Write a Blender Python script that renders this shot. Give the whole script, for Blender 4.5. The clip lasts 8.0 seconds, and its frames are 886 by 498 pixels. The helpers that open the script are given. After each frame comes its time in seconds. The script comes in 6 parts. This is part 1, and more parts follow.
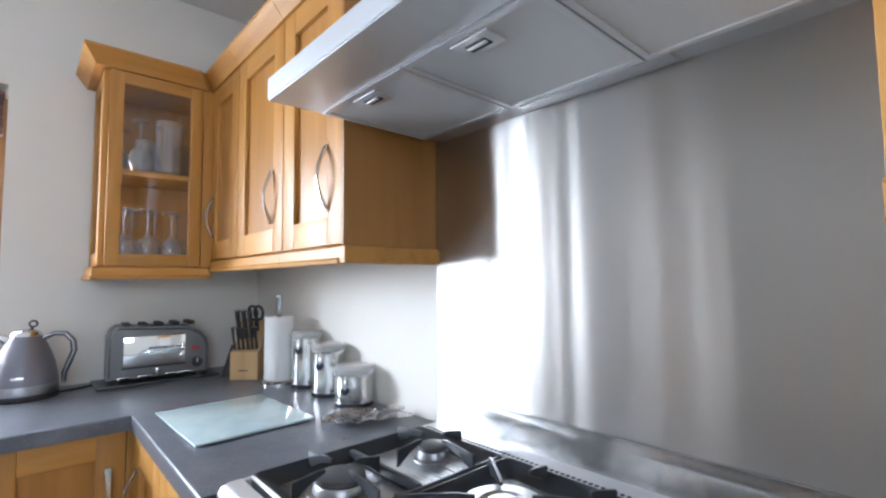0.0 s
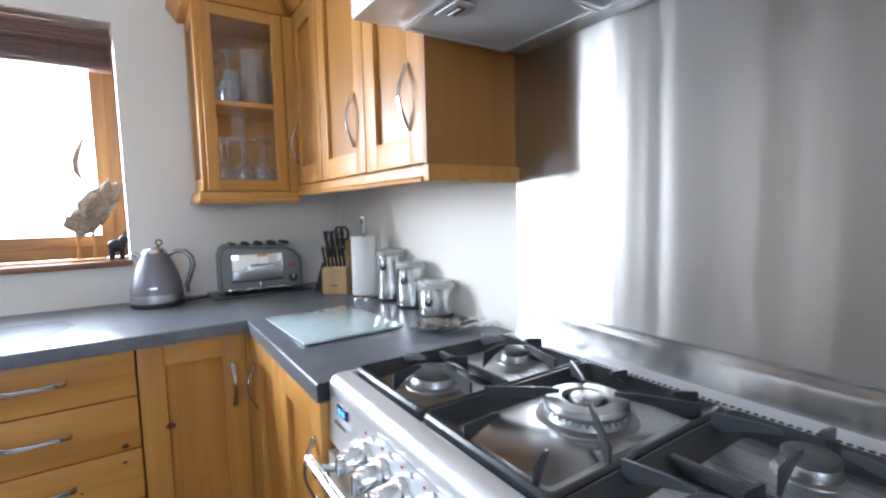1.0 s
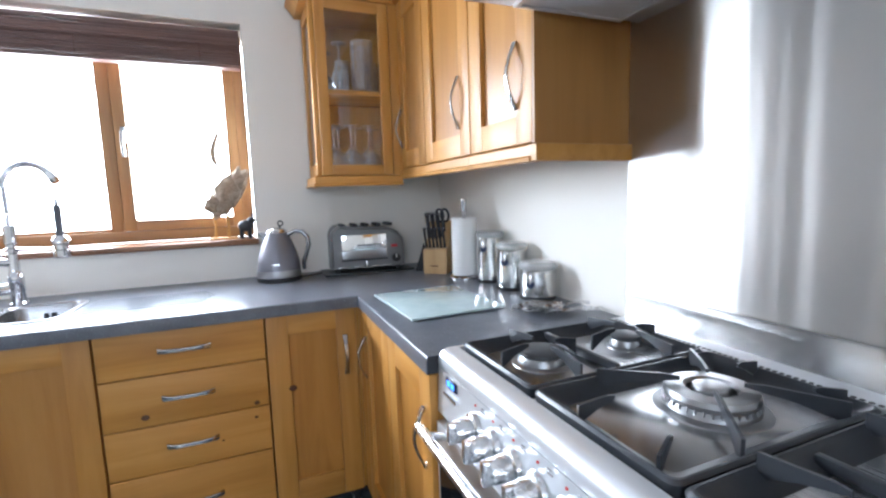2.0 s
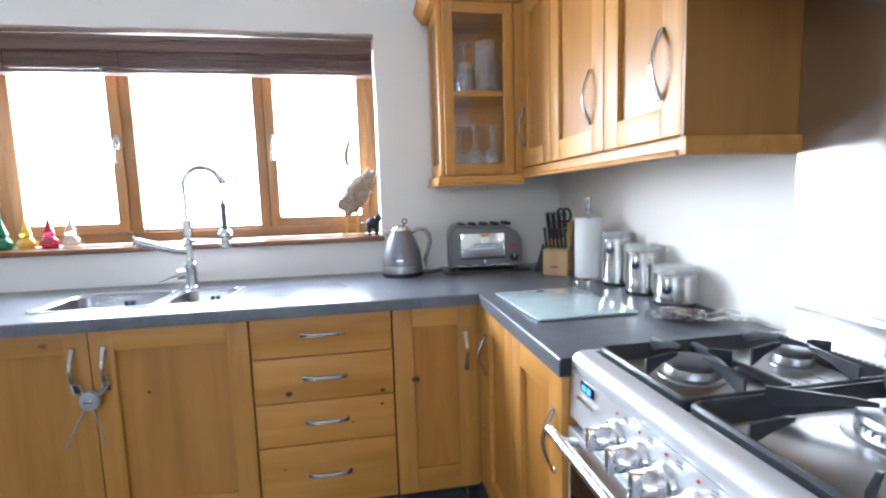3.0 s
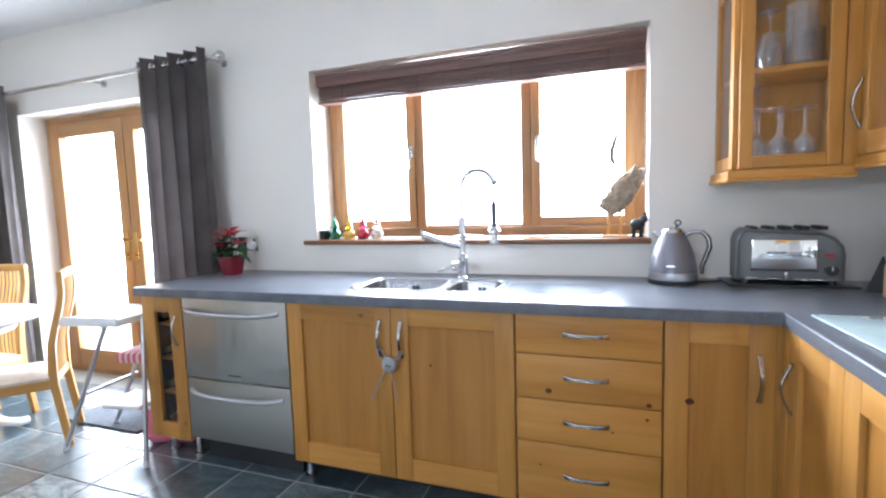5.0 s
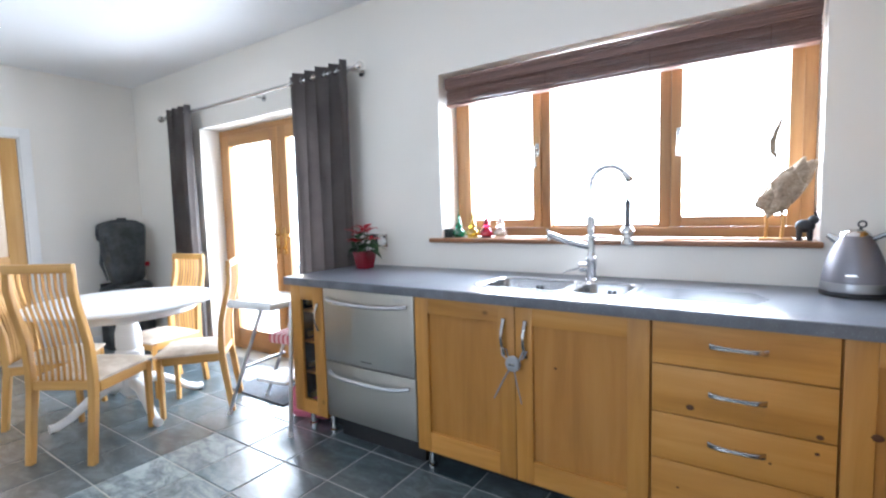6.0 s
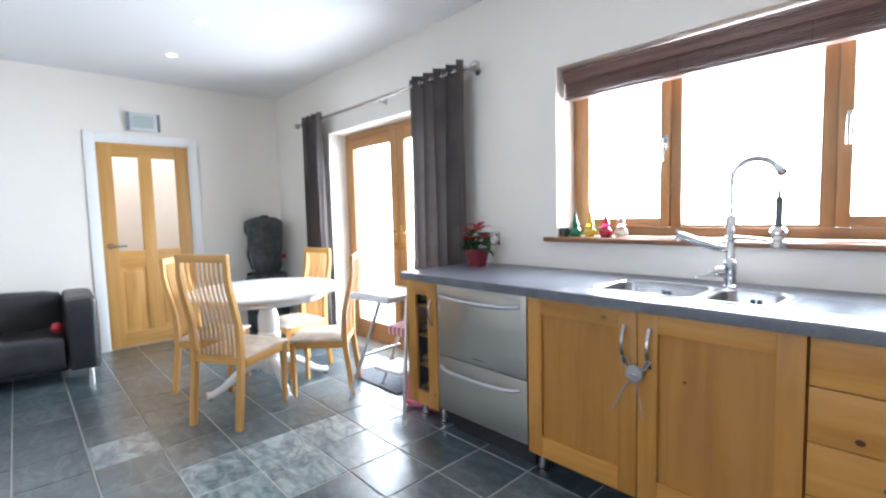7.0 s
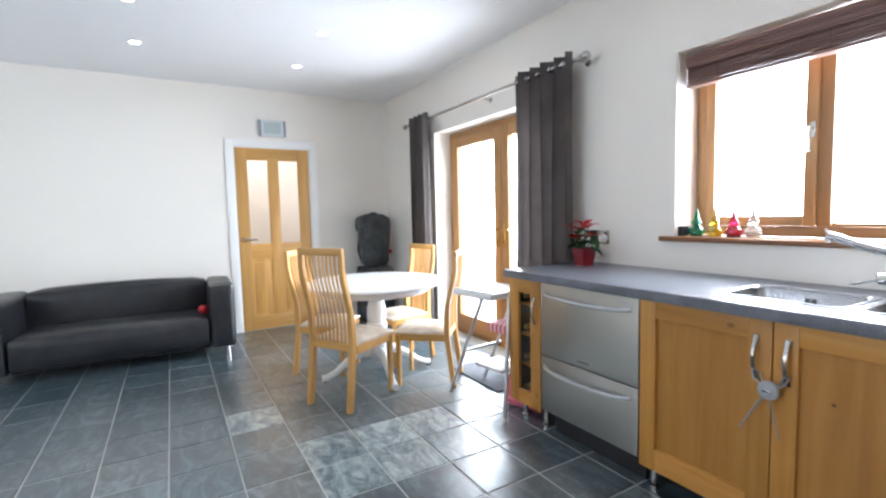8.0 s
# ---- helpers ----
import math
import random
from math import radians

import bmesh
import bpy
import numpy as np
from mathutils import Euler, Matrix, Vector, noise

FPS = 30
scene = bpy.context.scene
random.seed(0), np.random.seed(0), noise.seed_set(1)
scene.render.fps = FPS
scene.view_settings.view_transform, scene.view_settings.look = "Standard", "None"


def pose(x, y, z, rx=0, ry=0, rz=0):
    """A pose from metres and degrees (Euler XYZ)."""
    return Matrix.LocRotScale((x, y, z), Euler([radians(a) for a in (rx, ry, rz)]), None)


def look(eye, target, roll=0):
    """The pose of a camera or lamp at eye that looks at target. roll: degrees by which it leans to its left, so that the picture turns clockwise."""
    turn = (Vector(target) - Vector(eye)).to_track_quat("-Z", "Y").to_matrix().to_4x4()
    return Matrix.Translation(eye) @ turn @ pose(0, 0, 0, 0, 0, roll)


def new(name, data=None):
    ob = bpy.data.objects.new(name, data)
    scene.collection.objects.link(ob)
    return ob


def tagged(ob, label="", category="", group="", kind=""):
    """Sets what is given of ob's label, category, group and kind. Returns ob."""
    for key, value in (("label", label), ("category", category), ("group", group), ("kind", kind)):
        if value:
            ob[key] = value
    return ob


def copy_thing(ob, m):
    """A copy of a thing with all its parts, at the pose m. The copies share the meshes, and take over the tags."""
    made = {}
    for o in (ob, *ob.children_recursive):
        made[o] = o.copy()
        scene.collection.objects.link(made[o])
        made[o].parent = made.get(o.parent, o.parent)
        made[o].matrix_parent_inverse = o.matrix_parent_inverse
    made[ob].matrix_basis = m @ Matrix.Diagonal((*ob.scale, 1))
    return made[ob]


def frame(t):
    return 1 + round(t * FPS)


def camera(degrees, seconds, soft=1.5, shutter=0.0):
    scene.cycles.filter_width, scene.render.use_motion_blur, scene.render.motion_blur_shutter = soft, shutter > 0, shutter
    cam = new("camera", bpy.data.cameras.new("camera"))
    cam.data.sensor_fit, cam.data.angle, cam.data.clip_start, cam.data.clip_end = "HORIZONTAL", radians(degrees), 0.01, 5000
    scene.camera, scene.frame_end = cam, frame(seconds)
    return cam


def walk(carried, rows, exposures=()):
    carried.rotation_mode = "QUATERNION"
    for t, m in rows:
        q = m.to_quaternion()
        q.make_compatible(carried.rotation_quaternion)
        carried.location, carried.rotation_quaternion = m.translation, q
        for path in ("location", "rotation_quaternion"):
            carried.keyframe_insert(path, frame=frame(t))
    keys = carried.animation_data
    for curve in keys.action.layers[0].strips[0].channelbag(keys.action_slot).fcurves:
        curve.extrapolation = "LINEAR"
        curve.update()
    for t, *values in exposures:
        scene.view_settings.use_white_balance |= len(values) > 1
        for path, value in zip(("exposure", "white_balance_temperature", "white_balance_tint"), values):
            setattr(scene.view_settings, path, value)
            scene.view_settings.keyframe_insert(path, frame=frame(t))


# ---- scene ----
cam = camera(87.6, 8.0, soft=2.3)
PATH = [
    (0, (0.337, 0.373, 1.263), (1.675, 1.853, 1.397), -0.6),
    (0.5, (0.305, 0.365, 1.249), (1.554, 1.927, 1.23), -0.9),
    (1, (0.288, 0.368, 1.241), (1.392, 2.026, 1.061), -1.3),
    (2.5, (0.22, 0.384, 1.23), (0.775, 2.292, 1.005), -1.7),
    (3, (0.186, 0.396, 1.227), (0.512, 2.357, 1.008), -1.8),
    (3.5, (0.153, 0.405, 1.226), (0.239, 2.392, 1.015), -1.9),
    (4, (0.129, 0.41, 1.221), (-0.044, 2.393, 1.023), -1.9),
    (4.5, (0.106, 0.411, 1.22), (-0.318, 2.357, 1.032), -1.9),
    (6, (0.04, 0.393, 1.208), (-1.066, 2.052, 1.049), -1.6),
    (6.5, (0.026, 0.39, 1.209), (-1.275, 1.901, 1.05), -1.7),
    (7, (0.017, 0.393, 1.208), (-1.448, 1.746, 1.054), -1.5),
    (7.5, (0.011, 0.382, 1.205), (-1.584, 1.579, 1.052), -1.4),
    (8, (0.003, 0.372, 1.205), (-1.716, 1.382, 1.052), -1.4),
]
walk(cam, [(t, look(eye, target, roll)) for t, eye, target, roll in PATH], [(0, 0.74, 5600, 9), (3, 0.89, 5530, 9), (4.5, 1.01, 5500, 9), (6.5, 0.94, 5600, 8.5), (8, 0.89, 5800, 9)])

# ---- the place in numbers: north wall face, east wall face, west, south, ceiling ----
N, E, W, S, H = 2.68, 1.188, -5.236, -2.6, 2.55
TOP = 0.875

# ---- light ----
world = bpy.data.worlds.new("sky")
scene.world = world
world.use_nodes = True
wn = world.node_tree
sky = wn.nodes.new("ShaderNodeTexSky")
sky.sky_type, sky.sun_disc = "NISHITA", False
sky.sun_elevation, sky.sun_rotation = radians(48), radians(20)
wn.nodes["Background"].inputs["Strength"].default_value = 0.15
wn.links.new(sky.outputs[0], wn.nodes["Background"].inputs["Color"])
GLOW = 10.0


def area(name, m, w, h, power, color=(1, 1, 1)):
    d = bpy.data.lights.new(name, "AREA")
    d.shape, d.size, d.size_y, d.energy, d.color = "RECTANGLE", w, h, power, color
    ob = new(name, d)
    ob.matrix_world = m
    return ob


# sky light in the openings
area("window_light", look((-0.61, N + 0.30, 1.55), (-0.61, 0, 1.35)), 1.7, 0.9, 72, (0.95, 0.975, 1.0))
area("french_door_light", look((-3.1, N + 0.35, 1.05), (-3.1, 0, 0.8)), 1.6, 1.9, 54, (0.95, 0.975, 1.0))
# added fill from the south, shining through an opening never in view
area("south_fill_light", look((-1.4, S - 0.30, 1.95), (-1.2, 0, 1.2)), 2.3, 0.95, 27, (0.97, 0.985, 1.0))


area("hall_light", look((W - 0.9, 1.4, H - 0.05), (W - 0.9, 1.4, 0)), 0.8, 1.2, 12, (1.0, 0.92, 0.86))


# ---- materials ----
def mat(name, base=(0.8, 0.8, 0.8), rough=0.5, metal=0.0):
    m = bpy.data.materials.new(name)
    m.use_nodes = True
    b = m.node_tree.nodes["Principled BSDF"]
    b.inputs["Base Color"].default_value = (*base, 1)
    b.inputs["Roughness"].default_value = rough
    b.inputs["Metallic"].default_value = metal
    m.diffuse_color = (*base, 1)
    return m, m.node_tree.nodes, m.node_tree.links, b


def coords(nodes, links, scale=(1, 1, 1), shuffle=True):
    tc = nodes.new("ShaderNodeTexCoord")
    mp = nodes.new("ShaderNodeMapping")
    mp.inputs["Scale"].default_value = scale
    links.new(tc.outputs["Object"], mp.inputs["Vector"])
    if shuffle:
        oi = nodes.new("ShaderNodeObjectInfo")
        mul = nodes.new("ShaderNodeMath")
        mul.operation = "MULTIPLY"
        mul.inputs[1].default_value = 17.0
        links.new(oi.outputs["Random"], mul.inputs[0])
        cx = nodes.new("ShaderNodeCombineXYZ")
        for k in range(3):
            links.new(mul.outputs[0], cx.inputs[k])
        links.new(cx.outputs[0], mp.inputs["Location"])
    return mp.outputs[0]


def noise_tex(nodes, links, vec, scale, detail=4, rough=0.55, distort=0.0):
    n = nodes.new("ShaderNodeTexNoise")
    n.inputs["Scale"].default_value, n.inputs["Detail"].default_value = scale, detail
    n.inputs["Roughness"].default_value, n.inputs["Distortion"].default_value = rough, distort
    links.new(vec, n.inputs["Vector"])
    return n.outputs["Fac"]


def ramp(nodes, links, fac, stops):
    r = nodes.new("ShaderNodeValToRGB")
    while len(r.color_ramp.elements) < len(stops):
        r.color_ramp.elements.new(0.5)
    for e, (p, c) in zip(r.color_ramp.elements, stops):
        e.position, e.color = p, (*c, 1)
    links.new(fac, r.inputs["Fac"])
    return r.outputs["Color"]


def bump(nodes, links, fac, b, strength, dist=0.002):
    n = nodes.new("ShaderNodeBump")
    n.inputs["Strength"].default_value, n.inputs["Distance"].default_value = strength, dist
    links.new(fac, n.inputs["Height"])
    links.new(n.outputs[0], b.inputs["Normal"])


def span(nodes, links, fac, lo, hi):
    n = nodes.new("ShaderNodeMapRange")
    n.inputs["To Min"].default_value, n.inputs["To Max"].default_value = lo, hi
    links.new(fac, n.inputs["Value"])
    return n.outputs[0]


def mixed(nodes, links, fac, a, c, mode="MIX"):
    n = nodes.new("ShaderNodeMix")
    n.data_type, n.blend_type = "RGBA", mode
    for sock, v in ((n.inputs[0], fac), (n.inputs[6], a), (n.inputs[7], c)):
        if isinstance(v, tuple):
            sock.default_value = (*v, 1)
        elif isinstance(v, float):
            sock.default_value = v
        else:
            links.new(v, sock)
    return n.outputs[2]


def wood(name, dark, mid, light, axis, rough=0.43, knots=True):
    """Grain runs along axis (0, 1 or 2) of the thing."""
    m, nd, lk, b = mat(name, mid, rough)
    sc = [9.0, 9.0, 9.0]
    sc[axis] = 0.7
    v = coords(nd, lk, sc)
    g = noise_tex(nd, lk, v, 1.6, 5, 0.6, 0.6)
    sc2 = [90.0, 90.0, 90.0]
    sc2[axis] = 3.0
    fine = noise_tex(nd, lk, coords(nd, lk, sc2), 1.0, 3, 0.6)
    col = ramp(nd, lk, g, [(0.28, dark), (0.5, mid), (0.75, light)])
    col = mixed(nd, lk, 0.09, col, ramp(nd, lk, fine, [(0.3, dark), (0.7, light)]))
    oi = nd.new("ShaderNodeObjectInfo")
    shade = span(nd, lk, oi.outputs["Random"], 0.86, 1.10)
    hv = nd.new("ShaderNodeHueSaturation")
    lk.new(shade, hv.inputs["Value"])
    lk.new(col, hv.inputs["Color"])
    out = hv.outputs[0]
    if knots:
        vo = nd.new("ShaderNodeTexVoronoi")
        vo.inputs["Scale"].default_value = 1.0
        sk = [3.4, 3.4, 3.4]
        sk[axis] = 2.3
        lk.new(coords(nd, lk, sk), vo.inputs["Vector"])
        kn = ramp(nd, lk, vo.outputs["Distance"], [(0.012, (0.9, 0.9, 0.9)), (0.045, (0, 0, 0))])
        out = mixed(nd, lk, kn, out, tuple(c * 0.28 for c in dark))
    lk.new(out, b.inputs["Base Color"])
    lk.new(span(nd, lk, fine, rough - 0.06, rough + 0.10), b.inputs["Roughness"])
    bump(nd, lk, fine, b, 0.12, 0.001)
    return m


def paint(name, base, rough=0.7, relief=0.25, scale=160):
    m, nd, lk, b = mat(name, base, rough)
    v = coords(nd, lk, shuffle=False)
    big = noise_tex(nd, lk, v, 1.3, 3)
    fine = noise_tex(nd, lk, v, scale, 3)
    col = mixed(nd, lk, big, tuple(c * 0.96 for c in base), tuple(min(1, c * 1.03) for c in base))
    lk.new(col, b.inputs["Base Color"])
    bump(nd, lk, fine, b, relief, 0.001)
    return m


def steel(name, base=(0.55, 0.55, 0.56), rough=0.3, grain=None, aniso=0.0, turn=0.0, waves=None, relief=0.013):
    m, nd, lk, b = mat(name, base, rough, 1.0)
    sc = [60.0, 60.0, 60.0]
    if grain is not None:
        sc = [700.0, 700.0, 700.0]
        sc[grain] = 4.0
    f = noise_tex(nd, lk, coords(nd, lk, sc), 1.0, 3)
    smear = noise_tex(nd, lk, coords(nd, lk, (6, 6, 6)), 1.0, 3)
    both = nd.new("ShaderNodeMath")
    both.operation = "ADD"
    both.inputs[0].default_value = rough
    if not waves:
        lk.new(span(nd, lk, f, rough - 0.03, rough + 0.03), both.inputs[0])
    lk.new(span(nd, lk, smear, -0.02, 0.02), both.inputs[1])
    lk.new(both.outputs[0], b.inputs["Roughness"])
    if aniso:
        b.inputs["Anisotropic"].default_value = aniso
        b.inputs["Anisotropic Rotation"].default_value = turn
        tg = nd.new("ShaderNodeTangent")
        tg.direction_type, tg.axis = "RADIAL", "Z"
        lk.new(tg.outputs[0], b.inputs["Tangent"])
    if waves:
        bump(nd, lk, noise_tex(nd, lk, coords(nd, lk, waves, False), 1.0, 2, 0.4), b, 0.6, relief)
    else:
        bump(nd, lk, f, b, 0.03, 0.0003)
    return m


PINE = ((0.38, 0.165, 0.028), (0.50, 0.238, 0.045), (0.59, 0.305, 0.074))
pine_z = wood("honey_wood_upright", *PINE, 2)
pine_x = wood("honey_wood_lengthwise", *PINE, 0)
panel_z = wood("honey_wood_panel", (0.34, 0.145, 0.026), (0.44, 0.20, 0.038), (0.51, 0.25, 0.058), 2, 0.34)
# plain end veneer; its colour is also darkened for shade beside the hood
shaded_veneer = wood("plain_shaded_veneer", (0.27, 0.120, 0.026), (0.33, 0.150, 0.032), (0.38, 0.180, 0.042), 2, 0.45, knots=False)
knot_mat = mat("dark_wood_knot", (0.085, 0.032, 0.010), 0.45)[0]
OAK = ((0.45, 0.225, 0.052), (0.57, 0.310, 0.080), (0.65, 0.385, 0.125))
oak_z = wood("oak_upright", *OAK, 2, knots=False)
oak_x = wood("oak_lengthwise", *OAK, 0, knots=False)
oak_y = wood("oak_crosswise", *OAK, 1, knots=False)
FRAME = ((0.28, 0.138, 0.050), (0.40, 0.210, 0.074), (0.49, 0.268, 0.104))
frame_z = wood("frame_wood_upright", *FRAME, 2, knots=False)
frame_x = wood("frame_wood_lengthwise", *FRAME, 0, knots=False)
BLIND = ((0.125, 0.065, 0.050), (0.180, 0.098, 0.077), (0.235, 0.130, 0.103))
blind_wood = wood("dark_blind_wood", *BLIND, 0, knots=False)
wall_paint = paint("warm_white_wall_paint", (0.82, 0.785, 0.728))
ceiling_paint = paint("white_ceiling_paint", (0.84, 0.84, 0.85))
white_gloss = paint("white_gloss_paint", (0.82, 0.82, 0.81), 0.35, 0.05, 60)
brushed = steel("brushed_steel", (0.51, 0.50, 0.485), 0.325, 1, 0.9, 0.25, (1.0, 7.0, 0.16), 0.012)
brushed_x = steel("brushed_steel_lengthwise", (0.52, 0.515, 0.50), 0.37, 0, 0.5)
chrome = steel("polished_chrome", (0.66, 0.66, 0.67), 0.10)
satin = steel("satin_nickel", (0.54, 0.53, 0.51), 0.21)
iron = paint("black_enamelled_iron", (0.036, 0.039, 0.045), 0.30, 0.12, 220)
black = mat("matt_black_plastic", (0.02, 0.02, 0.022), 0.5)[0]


def laminate():
    m, nd, lk, b = mat("charcoal_laminate", (0.05, 0.052, 0.058), 0.30)
    v = coords(nd, lk, shuffle=False)
    a = noise_tex(nd, lk, v, 9, 6, 0.65)
    c = noise_tex(nd, lk, v, 150, 3, 0.6)
    col = ramp(nd, lk, a, [(0.3, (0.085, 0.091, 0.108)), (0.7, (0.15, 0.16, 0.185))])
    col = mixed(nd, lk, ramp(nd, lk, c, [(0.58, (0, 0, 0)), (0.72, (0.55, 0.55, 0.55))]), col, (0.30, 0.315, 0.345))
    lk.new(col, b.inputs["Base Color"])
    lk.new(span(nd, lk, a, 0.24, 0.36), b.inputs["Roughness"])
    bump(nd, lk, c, b, 0.12, 0.0006)
    return m


def slate(name, stops, fleck):
    """Riven slate: broad cloudy bands, finer mottling and dark or rusty flecks."""
    m, nd, lk, b = mat(name, stops[1], 0.38)
    v = coords(nd, lk, (1, 1, 1))
    big = noise_tex(nd, lk, coords(nd, lk, (1.0, 2.4, 1.0)), 4.2, 7, 0.66, 1.4)
    mid = noise_tex(nd, lk, v, 17, 6, 0.70, 0.8)
    fine = noise_tex(nd, lk, v, 70, 4, 0.6, 0.4)
    both = nd.new("ShaderNodeMath")
    both.operation = "MULTIPLY_ADD"
    both.inputs[1].default_value = 0.42
    lk.new(mid, both.inputs[0])
    lk.new(span(nd, lk, big, -0.21, 0.79), both.inputs[2])
    col = ramp(nd, lk, both.outputs[0], [(0.36, stops[0]), (0.50, stops[1]), (0.64, stops[2])])
    dark = ramp(nd, lk, mid, [(0.60, (0, 0, 0)), (0.70, (fleck, fleck, fleck))])
    col = mixed(nd, lk, dark, col, (0.055, 0.068, 0.072))
    oi = nd.new("ShaderNodeObjectInfo")
    hv = nd.new("ShaderNodeHueSaturation")
    lk.new(span(nd, lk, oi.outputs["Random"], 0.80, 1.18), hv.inputs["Value"])
    lk.new(span(nd, lk, oi.outputs["Random"], 1.25, 0.75), hv.inputs["Saturation"])
    lk.new(col, hv.inputs["Color"])
    lk.new(hv.outputs[0], b.inputs["Base Color"])
    lk.new(span(nd, lk, fine, 0.24, 0.40), b.inputs["Roughness"])
    b.inputs["Coat Weight"].default_value, b.inputs["Coat Roughness"].default_value = 0.9, 0.25
    bump(nd, lk, both.outputs[0], b, 0.30, 0.003)
    return m


def glass(name, tint=(1, 1, 1), rough=0.0):
    m, nd, lk, b = mat(name, tint, rough)
    b.inputs["Transmission Weight"].default_value = 1.0
    b.inputs["IOR"].default_value = 1.45
    return m


def pane_glass(name):
    m, nd, lk, b = mat(name)
    tr, gl, mx = nd.new("ShaderNodeBsdfTransparent"), nd.new("ShaderNodeBsdfGlossy"), nd.new("ShaderNodeMixShader")
    gl.inputs["Roughness"].default_value = 0.02
    lw, pw = nd.new("ShaderNodeLayerWeight"), nd.new("ShaderNodeMath")
    pw.operation = "POWER"
    pw.inputs[1].default_value = 4.0
    lk.new(lw.outputs["Facing"], pw.inputs[0])
    lk.new(span(nd, lk, pw.outputs[0], 0.04, 0.7), mx.inputs[0])
    lk.new(tr.outputs[0], mx.inputs[1])
    lk.new(gl.outputs[0], mx.inputs[2])
    lk.new(mx.outputs[0], nd["Material Output"].inputs["Surface"])
    return m


worktop_mat, slate_mat, veined_mat = laminate(), slate("grey_slate", ((0.045, 0.066, 0.080), (0.068, 0.095, 0.110), (0.120, 0.158, 0.174)), 0.25), slate("veined_slate", ((0.075, 0.108, 0.124), (0.190, 0.242, 0.258), (0.35, 0.41, 0.42)), 0.75)
pane_mat = pane_glass("clear_pane")


def thin_glass(name):
    m, nd, lk, b = mat(name)
    tr, gl, mx = nd.new("ShaderNodeBsdfTransparent"), nd.new("ShaderNodeBsdfGlossy"), nd.new("ShaderNodeMixShader")
    gl.inputs["Roughness"].default_value = 0.10
    tr.inputs["Color"].default_value = (0.95, 0.96, 0.97, 1)
    lw, pw = nd.new("ShaderNodeLayerWeight"), nd.new("ShaderNodeMath")
    pw.operation = "POWER"
    pw.inputs[1].default_value = 1.8
    lk.new(lw.outputs["Facing"], pw.inputs[0])
    lk.new(span(nd, lk, pw.outputs[0], 0.07, 0.95), mx.inputs[0])
    lk.new(tr.outputs[0], mx.inputs[1])
    lk.new(gl.outputs[0], mx.inputs[2])
    haze, both = nd.new("ShaderNodeBsdfDiffuse"), nd.new("ShaderNodeMixShader")
    haze.inputs["Color"].default_value = (0.9, 0.9, 0.92, 1)
    both.inputs[0].default_value = 0.09
    lk.new(mx.outputs[0], both.inputs[1])
    lk.new(haze.outputs[0], both.inputs[2])
    lk.new(both.outputs[0], nd["Material Output"].inputs["Surface"])
    return m


glass_mat = thin_glass("clear_glassware")


# ---- building blocks ----
def box(bm, x0, x1, y0, y1, z0, z1, r=0.0, seg=2):
    out = bmesh.ops.create_cube(bm, size=1.0, matrix=Matrix.Translation(((x0 + x1) / 2, (y0 + y1) / 2, (z0 + z1) / 2)) @ Matrix.Diagonal((abs(x1 - x0), abs(y1 - y0), abs(z1 - z0), 1)))
    if r:
        edges = list({e for v in out["verts"] for e in v.link_edges})
        bmesh.ops.bevel(bm, geom=edges, offset=r, segments=seg, profile=0.6, affect="EDGES")
    return bm


def boxes(*specs, r=0.0):
    bm = bmesh.new()
    for s in specs:
        box(bm, *s, r=r)
    return bm


def rod(bm, p, q, r0, r1=None, n=16):
    p, q = Vector(p), Vector(q)
    d = q - p
    m = Matrix.Translation((p + q) / 2) @ d.to_track_quat("Z", "Y").to_matrix().to_4x4()
    bmesh.ops.create_cone(bm, cap_ends=True, segments=n, radius1=r0, radius2=r0 if r1 is None else r1, depth=d.length, matrix=m)
    return bm


def lathe(bm, profile, n=32, at=(0, 0, 0)):
    """profile: (radius, height) pairs, turned round the upright axis."""
    rings = []
    for r, z in profile:
        if r < 1e-5:
            rings.append([bm.verts.new((at[0], at[1], at[2] + z))])
        else:
            rings.append([bm.verts.new((at[0] + r * math.cos(2 * math.pi * k / n), at[1] + r * math.sin(2 * math.pi * k / n), at[2] + z)) for k in range(n)])
    for a, c in zip(rings, rings[1:]):
        for k in range(n):
            j = (k + 1) % n
            if len(a) == 1 and len(c) == 1:
                continue
            if len(a) == 1:
                bm.faces.new((a[0], c[j], c[k]))
            elif len(c) == 1:
                bm.faces.new((a[k], a[j], c[0]))
            else:
                bm.faces.new((a[k], a[j], c[j], c[k]))
    bmesh.ops.recalc_face_normals(bm, faces=bm.faces)
    return bm


def tube(bm, points, r, n=10, flat=1.0):
    """A bent bar through the points; r may be a list; flat squashes it sideways."""
    pts = [Vector(p) for p in points]
    rs = r if isinstance(r, (list, tuple)) else [r] * len(pts)
    rings, side = [], None
    for k, p in enumerate(pts):
        d = (pts[min(k + 1, len(pts) - 1)] - pts[max(k - 1, 0)]).normalized()
        if side is None:
            side = d.cross(Vector((0.31, 0.17, 0.93))).normalized()
        side = (side - d * side.dot(d)).normalized()
        up = d.cross(side)
        rings.append([bm.verts.new(p + (side * math.cos(2 * math.pi * j / n) + up * math.sin(2 * math.pi * j / n) * flat) * rs[k]) for j in range(n)])
    for a, c in zip(rings, rings[1:]):
        for j in range(n):
            bm.faces.new((a[j], a[(j + 1) % n], c[(j + 1) % n], c[j]))
    bm.faces.new(rings[0][::-1])
    bm.faces.new(rings[-1])
    bmesh.ops.recalc_face_normals(bm, faces=bm.faces)
    return bm


